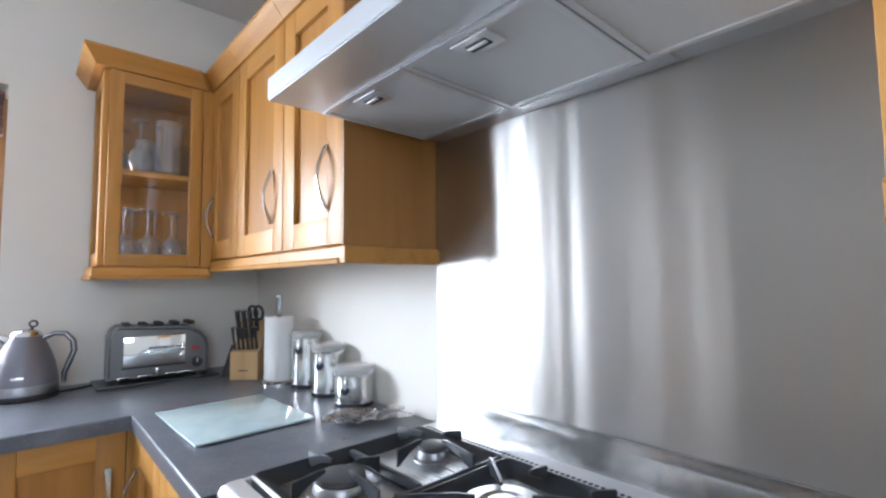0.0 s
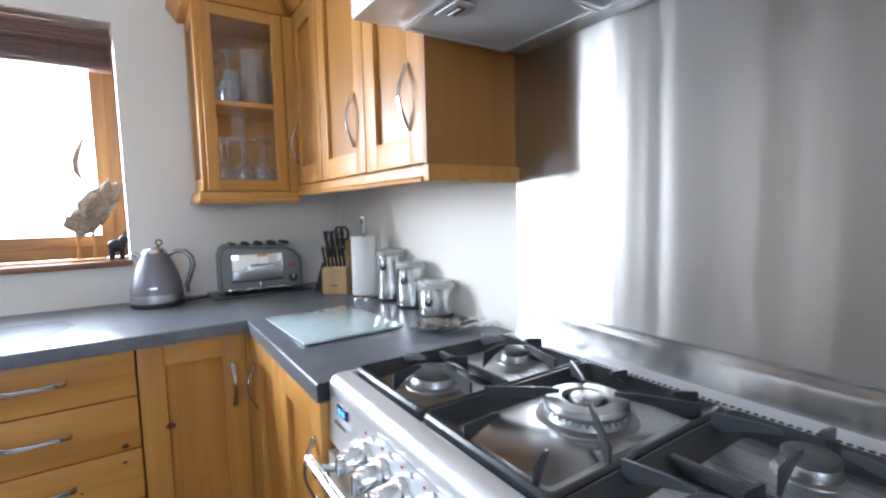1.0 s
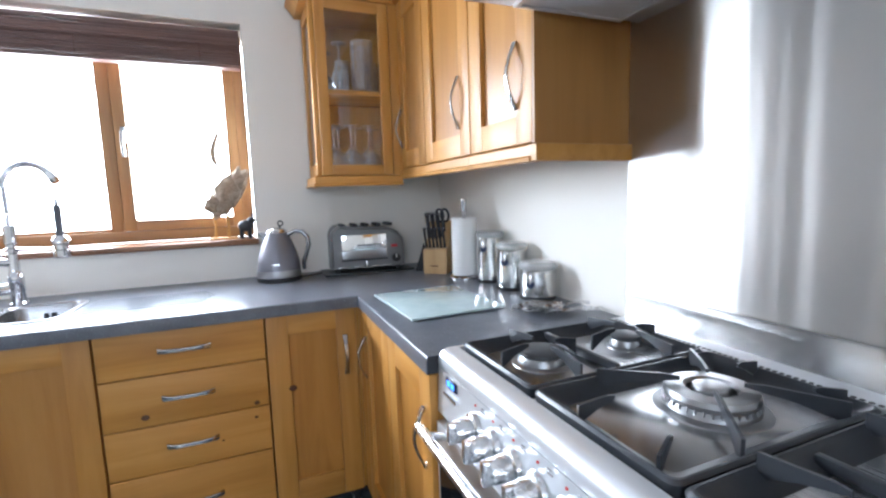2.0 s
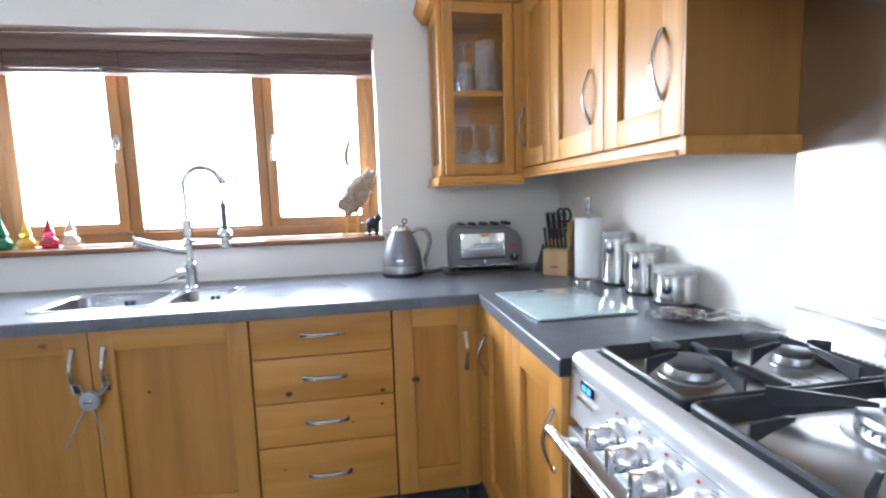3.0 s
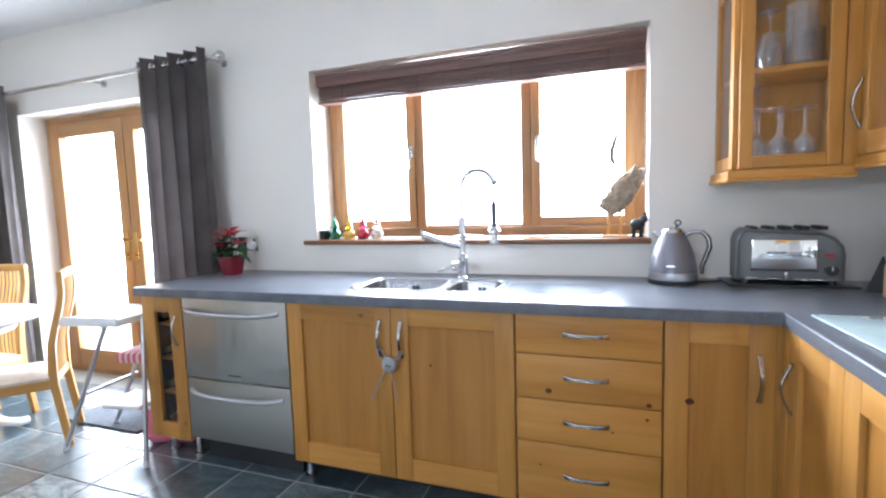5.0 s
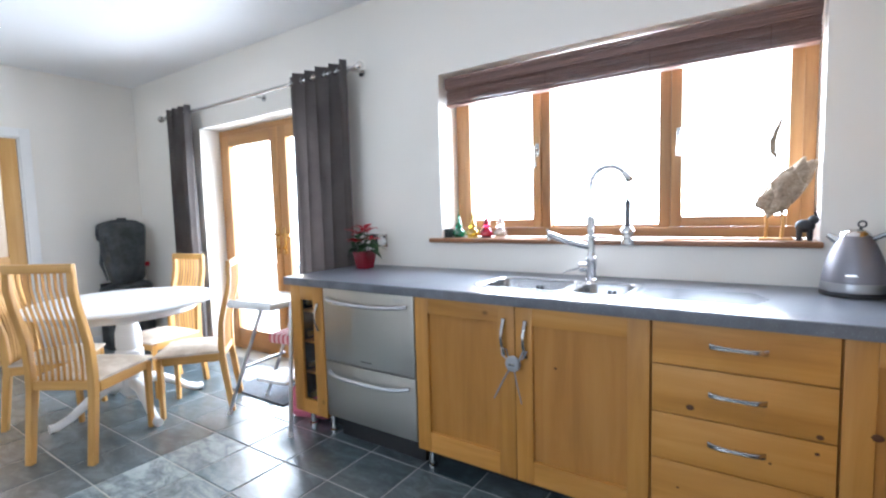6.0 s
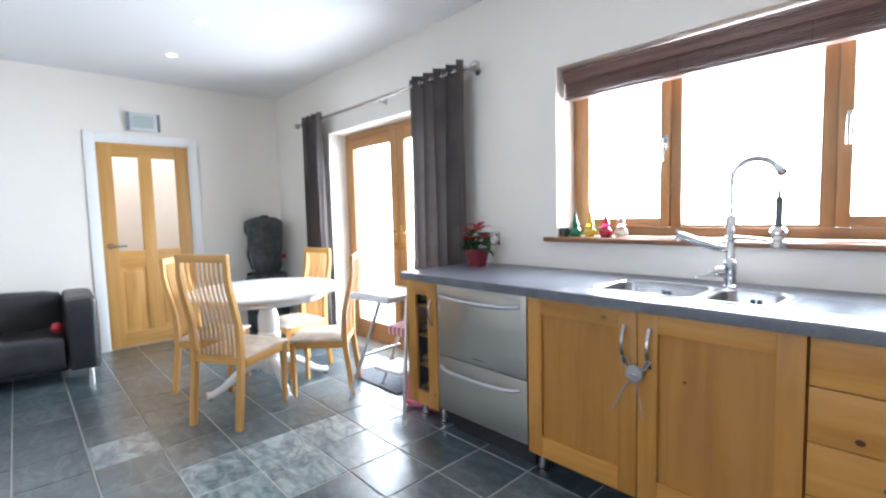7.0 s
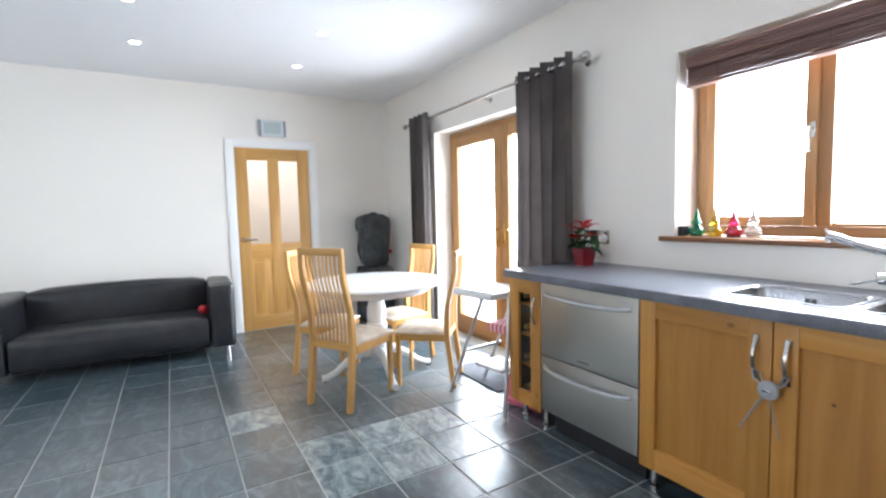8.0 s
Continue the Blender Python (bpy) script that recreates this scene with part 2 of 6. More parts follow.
def ribbon(bm, outline, thick, axis):
    """A plate cut to an outline of (u, v), thick along axis, from 0."""
    place = {0: lambda u, v, w: (w, u, v), 1: lambda u, v, w: (u, w, v), 2: lambda u, v, w: (u, v, w)}[axis]
    a = [bm.verts.new(place(u, v, 0)) for u, v in outline]
    c = [bm.verts.new(place(u, v, thick)) for u, v in outline]
    bm.faces.new(a[::-1])
    bm.faces.new(c)
    for k in range(len(a)):
        j = (k + 1) % len(a)
        bm.faces.new((a[k], a[j], c[j], c[k]))
    bmesh.ops.recalc_face_normals(bm, faces=bm.faces)
    return bm


def mesh_of(name, bm, material, smooth=None):
    me = bpy.data.meshes.new(name)
    bm.normal_update()
    angle = 0.6 if smooth is None else smooth
    for f in bm.faces:
        f.smooth = True
    for e in bm.edges:
        if len(e.link_faces) == 2 and e.calc_face_angle(0) > angle:
            e.smooth = False
    bm.to_mesh(me)
    bm.free()
    me.materials.append(material)
    return me


def part(name, bm, material, parent, label="", at=None, smooth=None):
    ob = new(name, mesh_of(name, bm, material, smooth))
    ob.parent = parent
    if at is not None:
        ob.matrix_basis = at
    return tagged(ob, label) if label else ob


def thing(name, label, category, m, group="", kind=""):
    ob = new(name)
    ob.empty_display_size = 0.1
    ob.matrix_world = m
    return tagged(ob, label, category, group, kind)


def solid(name, bm, material, label, category, m=None, group="", kind=""):
    ob = new(name, mesh_of(name, bm, material))
    if m is not None:
        ob.matrix_world = m
    return tagged(ob, label, category, group, kind)


def structure(name, bm, material, label="", category=""):
    return solid(name, bm, material, label, category, kind="structure")


# ---- the shell ----
WIN = (-1.487, 0.266, 1.055, 2.003)
FRD = (-4.045, -2.36, 0.0, 2.0)
DOOR = (0.957, 1.763, 0.0, 1.965)
# opening added in the unseen south wall for the fill
SOUTH = (-2.6, -0.2, 1.38, 2.36)
T = 0.32
structure("wall_north", boxes((W - T, FRD[0], N, N + T, 0, H), (FRD[0], FRD[1], N, N + T, FRD[3], H), (FRD[1], WIN[0], N, N + T, 0, H),
          (WIN[0], WIN[1], N, N + T, 0, WIN[2] - 0.027), (WIN[0], WIN[1], N, N + T, WIN[3], H), (WIN[1], E + T, N, N + T, 0, H)), wall_paint,
          "warm white plastered wall with window and garden door openings", "wall")
structure("wall_east", boxes((E, E + T, S - T, N, 0, H)), wall_paint, "warm white plastered wall behind the cooker", "wall")
structure("wall_west", boxes((W - T, W, S - T, DOOR[0], 0, H), (W - T, W, DOOR[0], DOOR[1], DOOR[3], H), (W - T, W, DOOR[1], N, 0, H)), wall_paint,
          "warm white plastered wall with an inner door", "wall")
structure("wall_south", boxes((W, SOUTH[0], S - T, S, 0, H), (SOUTH[1], E, S - T, S, 0, H), (SOUTH[0], SOUTH[1], S - T, S, 0, SOUTH[2]), (SOUTH[0], SOUTH[1], S - T, S, SOUTH[3], H)),
          wall_paint, "plain warm white plastered wall, unseen, with a wide added window", "wall")
structure("ceiling", boxes((W - T, E + T, S - T, N + T, H, H + 0.1)), ceiling_paint, "smooth white painted ceiling", "ceiling")
floor = structure("floor", boxes((W - T, E + T, S - T, N + T, -0.12, -0.0028)), mat("grey_grout", (0.42, 0.425, 0.40), 0.8)[0], "dark grey slate tiles with pale grey joints", "floor")
structure("hall_wall", boxes((W - 1.6, W - 1.5, 0.2, 2.6, -0.1, H), (W - 1.5, W - T, 0.1, 0.2, -0.1, H), (W - 1.5, W - T, 2.6, 2.7, -0.1, H), (W - 1.6, W - T, 0.1, 2.7, H, H + 0.1), (W - 1.6, W - T, 0.1, 2.7, -0.12, -0.02)), wall_paint, "plain hall walls behind the inner door", "wall")

patio_mat = paint("pale_patio_stone", (0.55, 0.53, 0.50), 0.8, 0.4, 40)
structure("ground", boxes((-400, 400, N + T, 400, -0.3, -0.1), (-400, 400, -400, S - T, -0.3, -0.1)), patio_mat, "pale stone paved ground outside", "ground")

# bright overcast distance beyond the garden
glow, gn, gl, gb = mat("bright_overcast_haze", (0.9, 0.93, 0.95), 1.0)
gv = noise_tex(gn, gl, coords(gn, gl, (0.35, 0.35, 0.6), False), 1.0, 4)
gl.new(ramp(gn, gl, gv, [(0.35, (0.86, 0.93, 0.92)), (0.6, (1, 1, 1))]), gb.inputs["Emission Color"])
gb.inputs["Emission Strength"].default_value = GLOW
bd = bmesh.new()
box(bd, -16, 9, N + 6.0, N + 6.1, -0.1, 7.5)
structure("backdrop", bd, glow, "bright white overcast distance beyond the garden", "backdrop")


# ---- floor tiles ----
def slate_tiles():
    px, py, x0, y0 = 0.301, 0.2945, -2.455, 0.296
    kinds = []
    rng = random.Random(5)
    for k in range(6):  # the last two kinds are pale and veined
        bm = bmesh.new()
        box(bm, -px / 2 + 0.003, px / 2 - 0.003, -py / 2 + 0.003, py / 2 - 0.003, -0.012, 0.0)
        top = [f for f in bm.faces if f.normal.z > 0.9]
        bmesh.ops.inset_region(bm, faces=top, thickness=0.005, depth=0.0)
        for v in bm.verts:
            if v.co.z > -0.001 and max(abs(v.co.x) / px, abs(v.co.y) / py) > 0.485:
                v.co.z -= 0.0025
        kinds.append(mesh_of("tile", bm, veined_mat if k > 3 else slate_mat, 0.05))
    pale = {(-2, 1), (0, 2), (1, 2), (0, 3), (1, 3), (0, 4), (1, 4)}
    rest = bmesh.new()
    i0, i1 = math.floor((W - x0) / px), math.ceil((E - x0) / px)
    j0, j1 = math.floor((S - y0) / py), math.ceil((N - y0) / py)
    for i in range(i0, i1):
        for j in range(j0, j1):
            x, y = x0 + (i + 0.5) * px, y0 + (j + 0.5) * py
            if x - px / 2 < W or x + px / 2 > E or y - py / 2 < S or y + py / 2 > N:
                a, c = max(x - px / 2 + 0.004, W), min(x + px / 2 - 0.004, E)
                d, e = max(y - py / 2 + 0.004, S), min(y + py / 2 - 0.004, N)
                if c - a > 0.01 and e - d > 0.01:
                    box(rest, a, c, d, e, -0.012, -0.001)
            elif -5.2 < x < -1.0 and -0.9 < y:
                ob = new("tile", kinds[rng.randrange(4, 6) if (i, j) in pale else rng.randrange(4)])
                ob.parent = floor
                ob.location = (x, y, rng.uniform(-0.0006, 0.0006))
                ob.rotation_euler = (rng.uniform(-0.002, 0.002), rng.uniform(-0.002, 0.002), rng.choice((0, math.pi)))
            else:
                box(rest, x - px / 2 + 0.004, x + px / 2 - 0.004, y - py / 2 + 0.004, y + py / 2 - 0.004, -0.012, -0.001)
    tagged(part("far_tiles", rest, slate_mat, floor), kind="stuff")


# ---- windows and doors ----
def framed(parent, name, x0, x1, z0, z1, y0, y1, w, mz, mx, bottom=None):
    """A rectangular frame of four members facing the room."""
    b = w if bottom is None else bottom
    part(name, boxes((x0, x0 + w, y0, y1, z0, z1), r=0.004), mz, parent)
    part(name, boxes((x1 - w, x1, y0, y1, z0, z1), r=0.004), mz, parent)
    part(name, boxes((x0 + w, x1 - w, y0 + 0.001, y1 - 0.001, z1 - w, z1), r=0.004), mx, parent)
    part(name, boxes((x0 + w, x1 - w, y0 + 0.001, y1 - 0.001, z0, z0 + b), r=0.004), mx, parent)


def pane(parent, x0, x1, z0, z1, y):
    ob = part("pane", boxes((x0, x1, y - 0.003, y + 0.003, z0, z1)), pane_mat, parent)
    ob.visible_shadow = False
    return ob


def espag(parent, x, y, z, flip=1):
    """A small white-metal casement handle."""
    h = part("window_handle", boxes((x - 0.011, x + 0.011, y - 0.012, y, z - 0.035, z + 0.035), r=0.004), satin, parent, "satin metal casement handle")
    bm = bmesh.new()
    rod(bm, (x, y - 0.012, z), (x, y - 0.035, z), 0.008)
    tube(bm, [(x, y - 0.035, z + 0.012), (x, y - 0.042, z - 0.02), (x, y - 0.046, z - 0.06), (x, y - 0.042, z - 0.10)], [0.009, 0.008, 0.007, 0.008])
    part("lever", bm, satin, h)


def kitchen_window():
    w = thing("window_1", "three-light brown wooden casement window, closed", "window", Matrix.Translation((0, 0, 0)), kind="structure")
    y0, y1 = N + 0.185, N + 0.25
    framed(w, "window_frame", WIN[0] + 0.004, WIN[1] - 0.004, WIN[2] + 0.001, WIN[3] - 0.002, y0, y1, 0.048, frame_z, frame_x, 0.05)
    for a in (-0.907, -0.311):
        part("mullion", boxes((a - 0.026, a + 0.026, y0, y1, WIN[2] + 0.051, WIN[3] - 0.057), r=0.004), frame_z, w)
    for a, c in ((-1.432, -0.934), (-0.284, 0.218)):
        sash = new("sash")
        sash.parent = w
        framed(sash, "sash_frame", a + 0.002, c - 0.002, WIN[2] + 0.053, WIN[3] - 0.058, y0 - 0.012, y0 + 0.05, 0.048, frame_z, frame_x)
        pane(sash, a + 0.04, c - 0.04, WIN[2] + 0.1, WIN[3] - 0.1, y0 + 0.03)
    for a, c in ((-0.881, -0.337),):
        part("bead", boxes((a, c, y0 + 0.02, y1 - 0.002, WIN[2] + 0.051, WIN[2] + 0.066), r=0.004), frame_x, w)
        pane(w, a, c, WIN[2] + 0.05, WIN[3] - 0.055, y0 + 0.045)
    espag(w, -0.950, y0 - 0.012, 1.537)
    espag(w, -0.246, y0 - 0.012, 1.537)
    # lead spacer ticks at the pane edges
    lead = mat("dark_lead", (0.1, 0.1, 0.1), 0.5, 0.6)[0]
    for x in (-1.384, -0.982, -0.879, -0.339, -0.236, 0.17):
        part("spacer", boxes(*[(x - 0.006, x + 0.006, y0 + 0.024, y0 + 0.028, z - 0.003, z + 0.003) for z in (1.36, 1.62, 1.84)]), lead, w)
    # sill board
    sill = boxes((WIN[0] + 0.002, WIN[1] - 0.002, N, N + 0.19, WIN[2] - 0.025, WIN[2]))
    box(sill, -1.562, 0.275, N - 0.036, N + 0.001, WIN[2] - 0.025, WIN[2], r=0.008, seg=3)
    structure("window_sill", sill, wood("sill_wood", (0.16, 0.065, 0.026), (0.23, 0.10, 0.04), (0.29, 0.135, 0.06), 0, 0.3, knots=False), "reddish brown wooden window board", "window sill")
    # unseen framed window behind the room, added to light the unit fronts
    s2 = thing("window_2", "wide brown wooden casement window, closed, unseen and added for light", "window", Matrix.Translation((0, 0, 0)), kind="structure")
    framed(s2, "window_frame", SOUTH[0], SOUTH[1], SOUTH[2], SOUTH[3], S - 0.19, S - 0.12, 0.06, frame_z, frame_x)
    for a in (-1.8, -1.0):
        part("mullion", boxes((a - 0.03, a + 0.03, S - 0.19, S - 0.12, SOUTH[2] + 0.06, SOUTH[3] - 0.06), r=0.004), frame_z, s2)
    pane(s2, SOUTH[0] + 0.06, SOUTH[1] - 0.06, SOUTH[2] + 0.06, SOUTH[3] - 0.06, S - 0.155)


def venetian_blind():
    b = thing("venetian_blind", "dark brown wooden venetian blind drawn up in the window", "blind", Matrix.Translation((-0.606, N + 0.075, 1.984)))
    hw = 0.862
    part("head_rail", boxes((-hw, hw, -0.03, 0.03, -0.0165, -0.002), r=0.002), blind_wood, b)
    part("valance", boxes((-hw, hw, -0.042, -0.032, -0.0165, 0.0), r=0.002), blind_wood, b)
    # the slats below have sagged apart in the middle, leaving a thin open slit
    for x0, x1 in ((-hw, -0.035), (0.275, hw)):
        part("slat_end", boxes((x0, x1, -0.040, 0.026, -0.0225, -0.017), r=0.001), blind_wood, b)
    part("slat_end", boxes((-0.02, -0.005, -0.030, 0.026, -0.0225, -0.017), r=0.001), blind_wood, b)
    for k in range(4):
        z = -0.0245 - 0.0105 * k
        part("hanging_slat", boxes((-hw + 0.001 * k, hw - 0.001 * k, -0.040 + 0.002 * (k % 2), 0.026, z - 0.0090, z), r=0.0015), blind_wood, b)
    rng = random.Random(3)
    one = mesh_of("slat", boxes((-hw + 0.004, hw - 0.004, -0.025, 0.025, -0.0016, 0.0016), r=0.001), blind_wood)
    for k in range(17):
        s = new("slat", one)
        s.parent = b
        s.location = (rng.uniform(-0.002, 0.002), rng.uniform(-0.003, 0.003), -0.066 - 0.0045 * k)
        s.rotation_euler = (rng.uniform(-0.06, 0.06), rng.uniform(-0.0015, 0.0015), 0)
    part("bottom_rail", boxes((-hw + 0.002, hw - 0.002, -0.027, 0.027, -0.160, -0.144), r=0.003), blind_wood, b)
    cord = mat("brown_cord", (0.12, 0.06, 0.04), 0.8)[0]
    for x in (-0.7, -0.25, 0.25, 0.7):
        part("cord", rod(bmesh.new(), (x, -0.030, -0.16), (x, -0.030, -0.05), 0.0012, n=6), cord, b)


def french_doors():
    d = thing("door_2", "glazed brown wooden french doors with brass handles, closed", "french doors", Matrix.Translation((0, 0, 0)), kind="structure")
    y0, y1 = N + 0.18, N + 0.25
    framed(d, "door_frame", FRD[0] + 0.004, FRD[1] - 0.004, 0.0, FRD[3] - 0.003, y0, y1, 0.05, frame_z, frame_x, 0.04)
    mid = (FRD[0] + FRD[1]) / 2
    brass = steel("polished_brass", (0.72, 0.50, 0.20), 0.18)
    for a, c, hx in ((FRD[0] + 0.056, mid - 0.003, mid - 0.045), (mid + 0.003, FRD[1] - 0.056, mid + 0.045)):
        leaf = new("leaf")
        leaf.parent = d
        framed(leaf, "stile", a, c, 0.042, FRD[3] - 0.056, y0 - 0.01, y0 + 0.045, 0.098, frame_z, frame_x, 0.15)
        pane(leaf, a + 0.092, c - 0.092, 0.185, FRD[3] - 0.13, y0 + 0.02)
        bm = boxes((hx - 0.018, hx + 0.018, y0 - 0.018, y0 - 0.01, 0.90, 1.12), r=0.003)
        rod(bm, (hx, y0 - 0.018, 1.06), (hx, y0 - 0.05, 1.06), 0.009)
        tube(bm, [(hx, y0 - 0.05, 1.06), (hx - 0.04 * (1 if hx < mid else -1), y0 - 0.055, 1.062), (hx - 0.11 * (1 if hx < mid else -1), y0 - 0.05, 1.058)], [0.010, 0.009, 0.008])
        rod(bm, (hx, y0 - 0.018, 0.95), (hx, y0 - 0.034, 0.95), 0.012)
        part("door_handle", bm, brass, leaf, "polished brass lever handle")


def inner_door():
    d = thing("door_1", "oak inner door with two tall glass panes, closed", "door", Matrix.Translation((W, DOOR[0], 0)), kind="structure")
    wdt, hgt = DOOR[1] - DOOR[0], 1.953
    # white lining and architrave
    for z in (((-0.31, 0.0), (0.0, 0.025), (0.0, DOOR[3])), ((-0.31, 0.0), (wdt - 0.025, wdt), (0.0, DOOR[3]))):
        part("door_lining", boxes((*z[0], *z[1], *z[2])), white_gloss, d)
    part("door_lining", boxes((-0.31, 0.0, 0.025, wdt - 0.025, DOOR[3] - 0.025, DOOR[3])), white_gloss, d)
    for y in ((-0.065, 0.012), (wdt - 0.012, wdt + 0.065)):
        part("architrave", boxes((0.001, 0.018, *y, 0.0, DOOR[3] + 0.05), r=0.004), white_gloss, d, "white painted architrave")
    part("architrave", boxes((0.001, 0.017, -0.065, wdt + 0.065, DOOR[3] - 0.012, DOOR[3] + 0.065), r=0.004), white_gloss, d, "white painted architrave")
    leaf = new("leaf")
    leaf.parent = d
    a, c, x0, x1 = 0.028, wdt - 0.028, -0.045, -0.008
    st, m = 0.115, (a + c) / 2
    for p in ((a, a + st), (c - st, c)):
        part("stile", boxes((x0, x1, *p, 0.008, hgt - 0.008), r=0.003), oak_z, leaf)
    part("muntin", boxes((x0 + 0.001, x1 - 0.001, m - 0.055, m + 0.055, 0.15, hgt - 0.11), r=0.003), oak_z, leaf)
    for z in ((0.008, 0.15), (0.77, 0.93), (hgt - 0.138, hgt - 0.008)):
        part("rail", boxes((x0 + 0.002, x1 - 0.002, a + st, c - st, *z), r=0.003), oak_y, leaf)
    for p in ((a + st, m - 0.055), (m + 0.055, c - st)):
        bm = boxes((x0 + 0.012, x1 - 0.014, *p, 0.15, 0.77))
        box(bm, x0 + 0.008, x1 - 0.005, p[0] + 0.028, p[1] - 0.028, 0.185, 0.735, r=0.006)
        part("raised_panel", bm, oak_z, leaf)
        g = part("glass_panel", boxes((-0.03, -0.024, *p, 0.93, hgt - 0.138)), frosted, leaf, "patterned obscure glass")
        g.visible_shadow = False
    bm = bmesh.new()
    hy = a + 0.052
    rod(bm, (x1, hy, 0.98), (x1 + 0.009, hy, 0.98), 0.026, n=24)
    rod(bm, (x1 + 0.009, hy, 0.98), (x1 + 0.05, hy, 0.98), 0.009)
    tube(bm, [(x1 + 0.05, hy - 0.004, 0.98), (x1 + 0.054, hy + 0.05, 0.98), (x1 + 0.05, hy + 0.12, 0.98)], 0.0095)
    part("door_handle", bm, chrome, leaf, "chrome lever handle")


frosted = glass("obscure_glass", (1.0, 0.965, 0.93), 0.16)
kitchen_window()
venetian_blind()
french_doors()
inner_door()

# skirting boards
for nm, b in (("baseboard_west", (W, W + 0.015, -1.5, DOOR[0] - 0.067, 0, 0.10)), ("baseboard_west_end", (W, W + 0.015, DOOR[1] + 0.067, N, 0, 0.10)), ("baseboard_north", (W + 0.016, FRD[0], N - 0.015, N, 0, 0.10))):
    structure(nm, boxes(b, r=0.003), white_gloss, "white painted skirting board", "baseboard")


# ---- kitchen units: built facing -y with the floor point of the front left edge at the origin ----
def wavy_handle(parent, x, z, length, upright, y=-0.02, label="hammered satin nickel bow handle"):
    """A flat hammered strap, broad at its ends, bowed out from the front; x, z is its middle."""
    n, rings = 19, []
    bm = bmesh.new()
    for k in range(n):
        u = k / (n - 1) * 2 - 1
        out = y - 0.0035 - (0.025 * math.cos(u * math.pi / 2) ** 1.15 if upright else 0.017 * (1 - u ** 4))
        half = 0.0058 + 0.0034 * u * u + 0.0007 * math.sin(k * 2.3)
        th = 0.0026 + 0.0009 * abs(u)
        along = u * length / 2
        ring = []
        for a, o in ((-half, -th * 0.4), (-half * 0.7, -th), (half * 0.7, -th), (half, -th * 0.4), (half, th), (-half, th)):
            p = (x + a, out + o, z + along) if upright else (x + along, out + o, z + a)
            ring.append(bm.verts.new(p))
        rings.append(ring)
    for p, q in zip(rings, rings[1:]):
        for k in range(6):
            j = (k + 1) % 6
            bm.faces.new((p[k], p[j], q[j], q[k]))
    bm.faces.new(rings[0])
    bm.faces.new(rings[-1][::-1])
    bmesh.ops.recalc_face_normals(bm, faces=bm.faces)
    for u in (-1, 1):
        e = u * (length / 2 - 0.005)
        if upright:
            box(bm, x - 0.006, x + 0.006, y - 0.006, y, z + e - 0.005, z + e + 0.005)
        else:
            box(bm, x + e - 0.005, x + e + 0.005, y - 0.006, y, z - 0.006, z + 0.006)
    return part("handle", bm, satin, parent, label)


def shaker_door(parent, x0, x1, z0, z1, handle=None, glazed=False, st=0.072, y=0.0, foot=None):
    """A framed door standing 20 mm proud of the carcass; handle: (x, z, length)."""
    d = new("door")
    d.parent = parent
    ya, yb = y - 0.020, y
    ft = st if foot is None else foot
    part("stile", boxes((x0, x0 + st, ya, yb, z0, z1), r=0.0025), pine_z, d)
    part("stile", boxes((x1 - st, x1, ya, yb, z0, z1), r=0.0025), pine_z, d)
    part("rail", boxes((x0 + st, x1 - st, ya + 0.0004, yb, z1 - st, z1), r=0.002), pine_x, d)
    part("rail", boxes((x0 + st, x1 - st, ya + 0.0004, yb, z0, z0 + ft), r=0.003), pine_x, d)
    if glazed:
        g = part("pane", boxes((x0 + st - 0.006, x1 - st + 0.006, y - 0.011, y - 0.007, z0 + st - 0.006, z1 - st + 0.006)), pane_mat, d)
        g.visible_shadow = False
    else:
        part("panel", boxes((x0 + st - 0.006, x1 - st + 0.006, y - 0.006, y - 0.001, z0 + ft - 0.006, z1 - st + 0.006)), panel_z, d)
    if handle:
        wavy_handle(d, *handle, True, ya)
    return d


def carcass(parent, w, depth, z0, z1, hollow=False, y=0.0):
    if hollow:
        bm = boxes((0.0, 0.018, y + 0.001, y + depth, z0, z1), (w - 0.018, w, y + 0.001, y + depth, z0, z1), (0.018, w - 0.018, y + 0.001, y + depth, z0, z0 + 0.018),
                   (0.018, w - 0.018, y + 0.001, y + depth, z1 - 0.018, z1), (0.018, w - 0.018, y + depth - 0.008, y + depth, z0 + 0.018, z1 - 0.018))
    else:
        bm = boxes((0.001, w - 0.001, y + 0.001, y + depth, z0, z1))
    return part("carcass", bm, pine_z, parent)


def unit_leg(parent, x, y):
    bm = bmesh.new()
    lathe(bm, [(0, 0.035), (0.024, 0.035), (0.024, 0.047), (0.017, 0.051), (0.017, 0.15), (0, 0.15)], 20, (x, y, 0))
    part("leg", bm, chrome, parent, "round steel leg")


FRONT = 2.07
Z0, Z1 = 0.155, 0.868
DEPTH = N - FRONT - 0.002


def base_thing(name, label, category, x):
    return thing(name, label, category, Matrix.Translation((x, FRONT, -0.035)), group="base units")


DRAWER_KNOTS = ((0.118, 0.584, 0.0095), (0.450, 0.566, 0.0075), (0.445, 0.515, 0.0050), (0.335, 0.455, 0.0035), (0.085, 0.300, 0.0035))


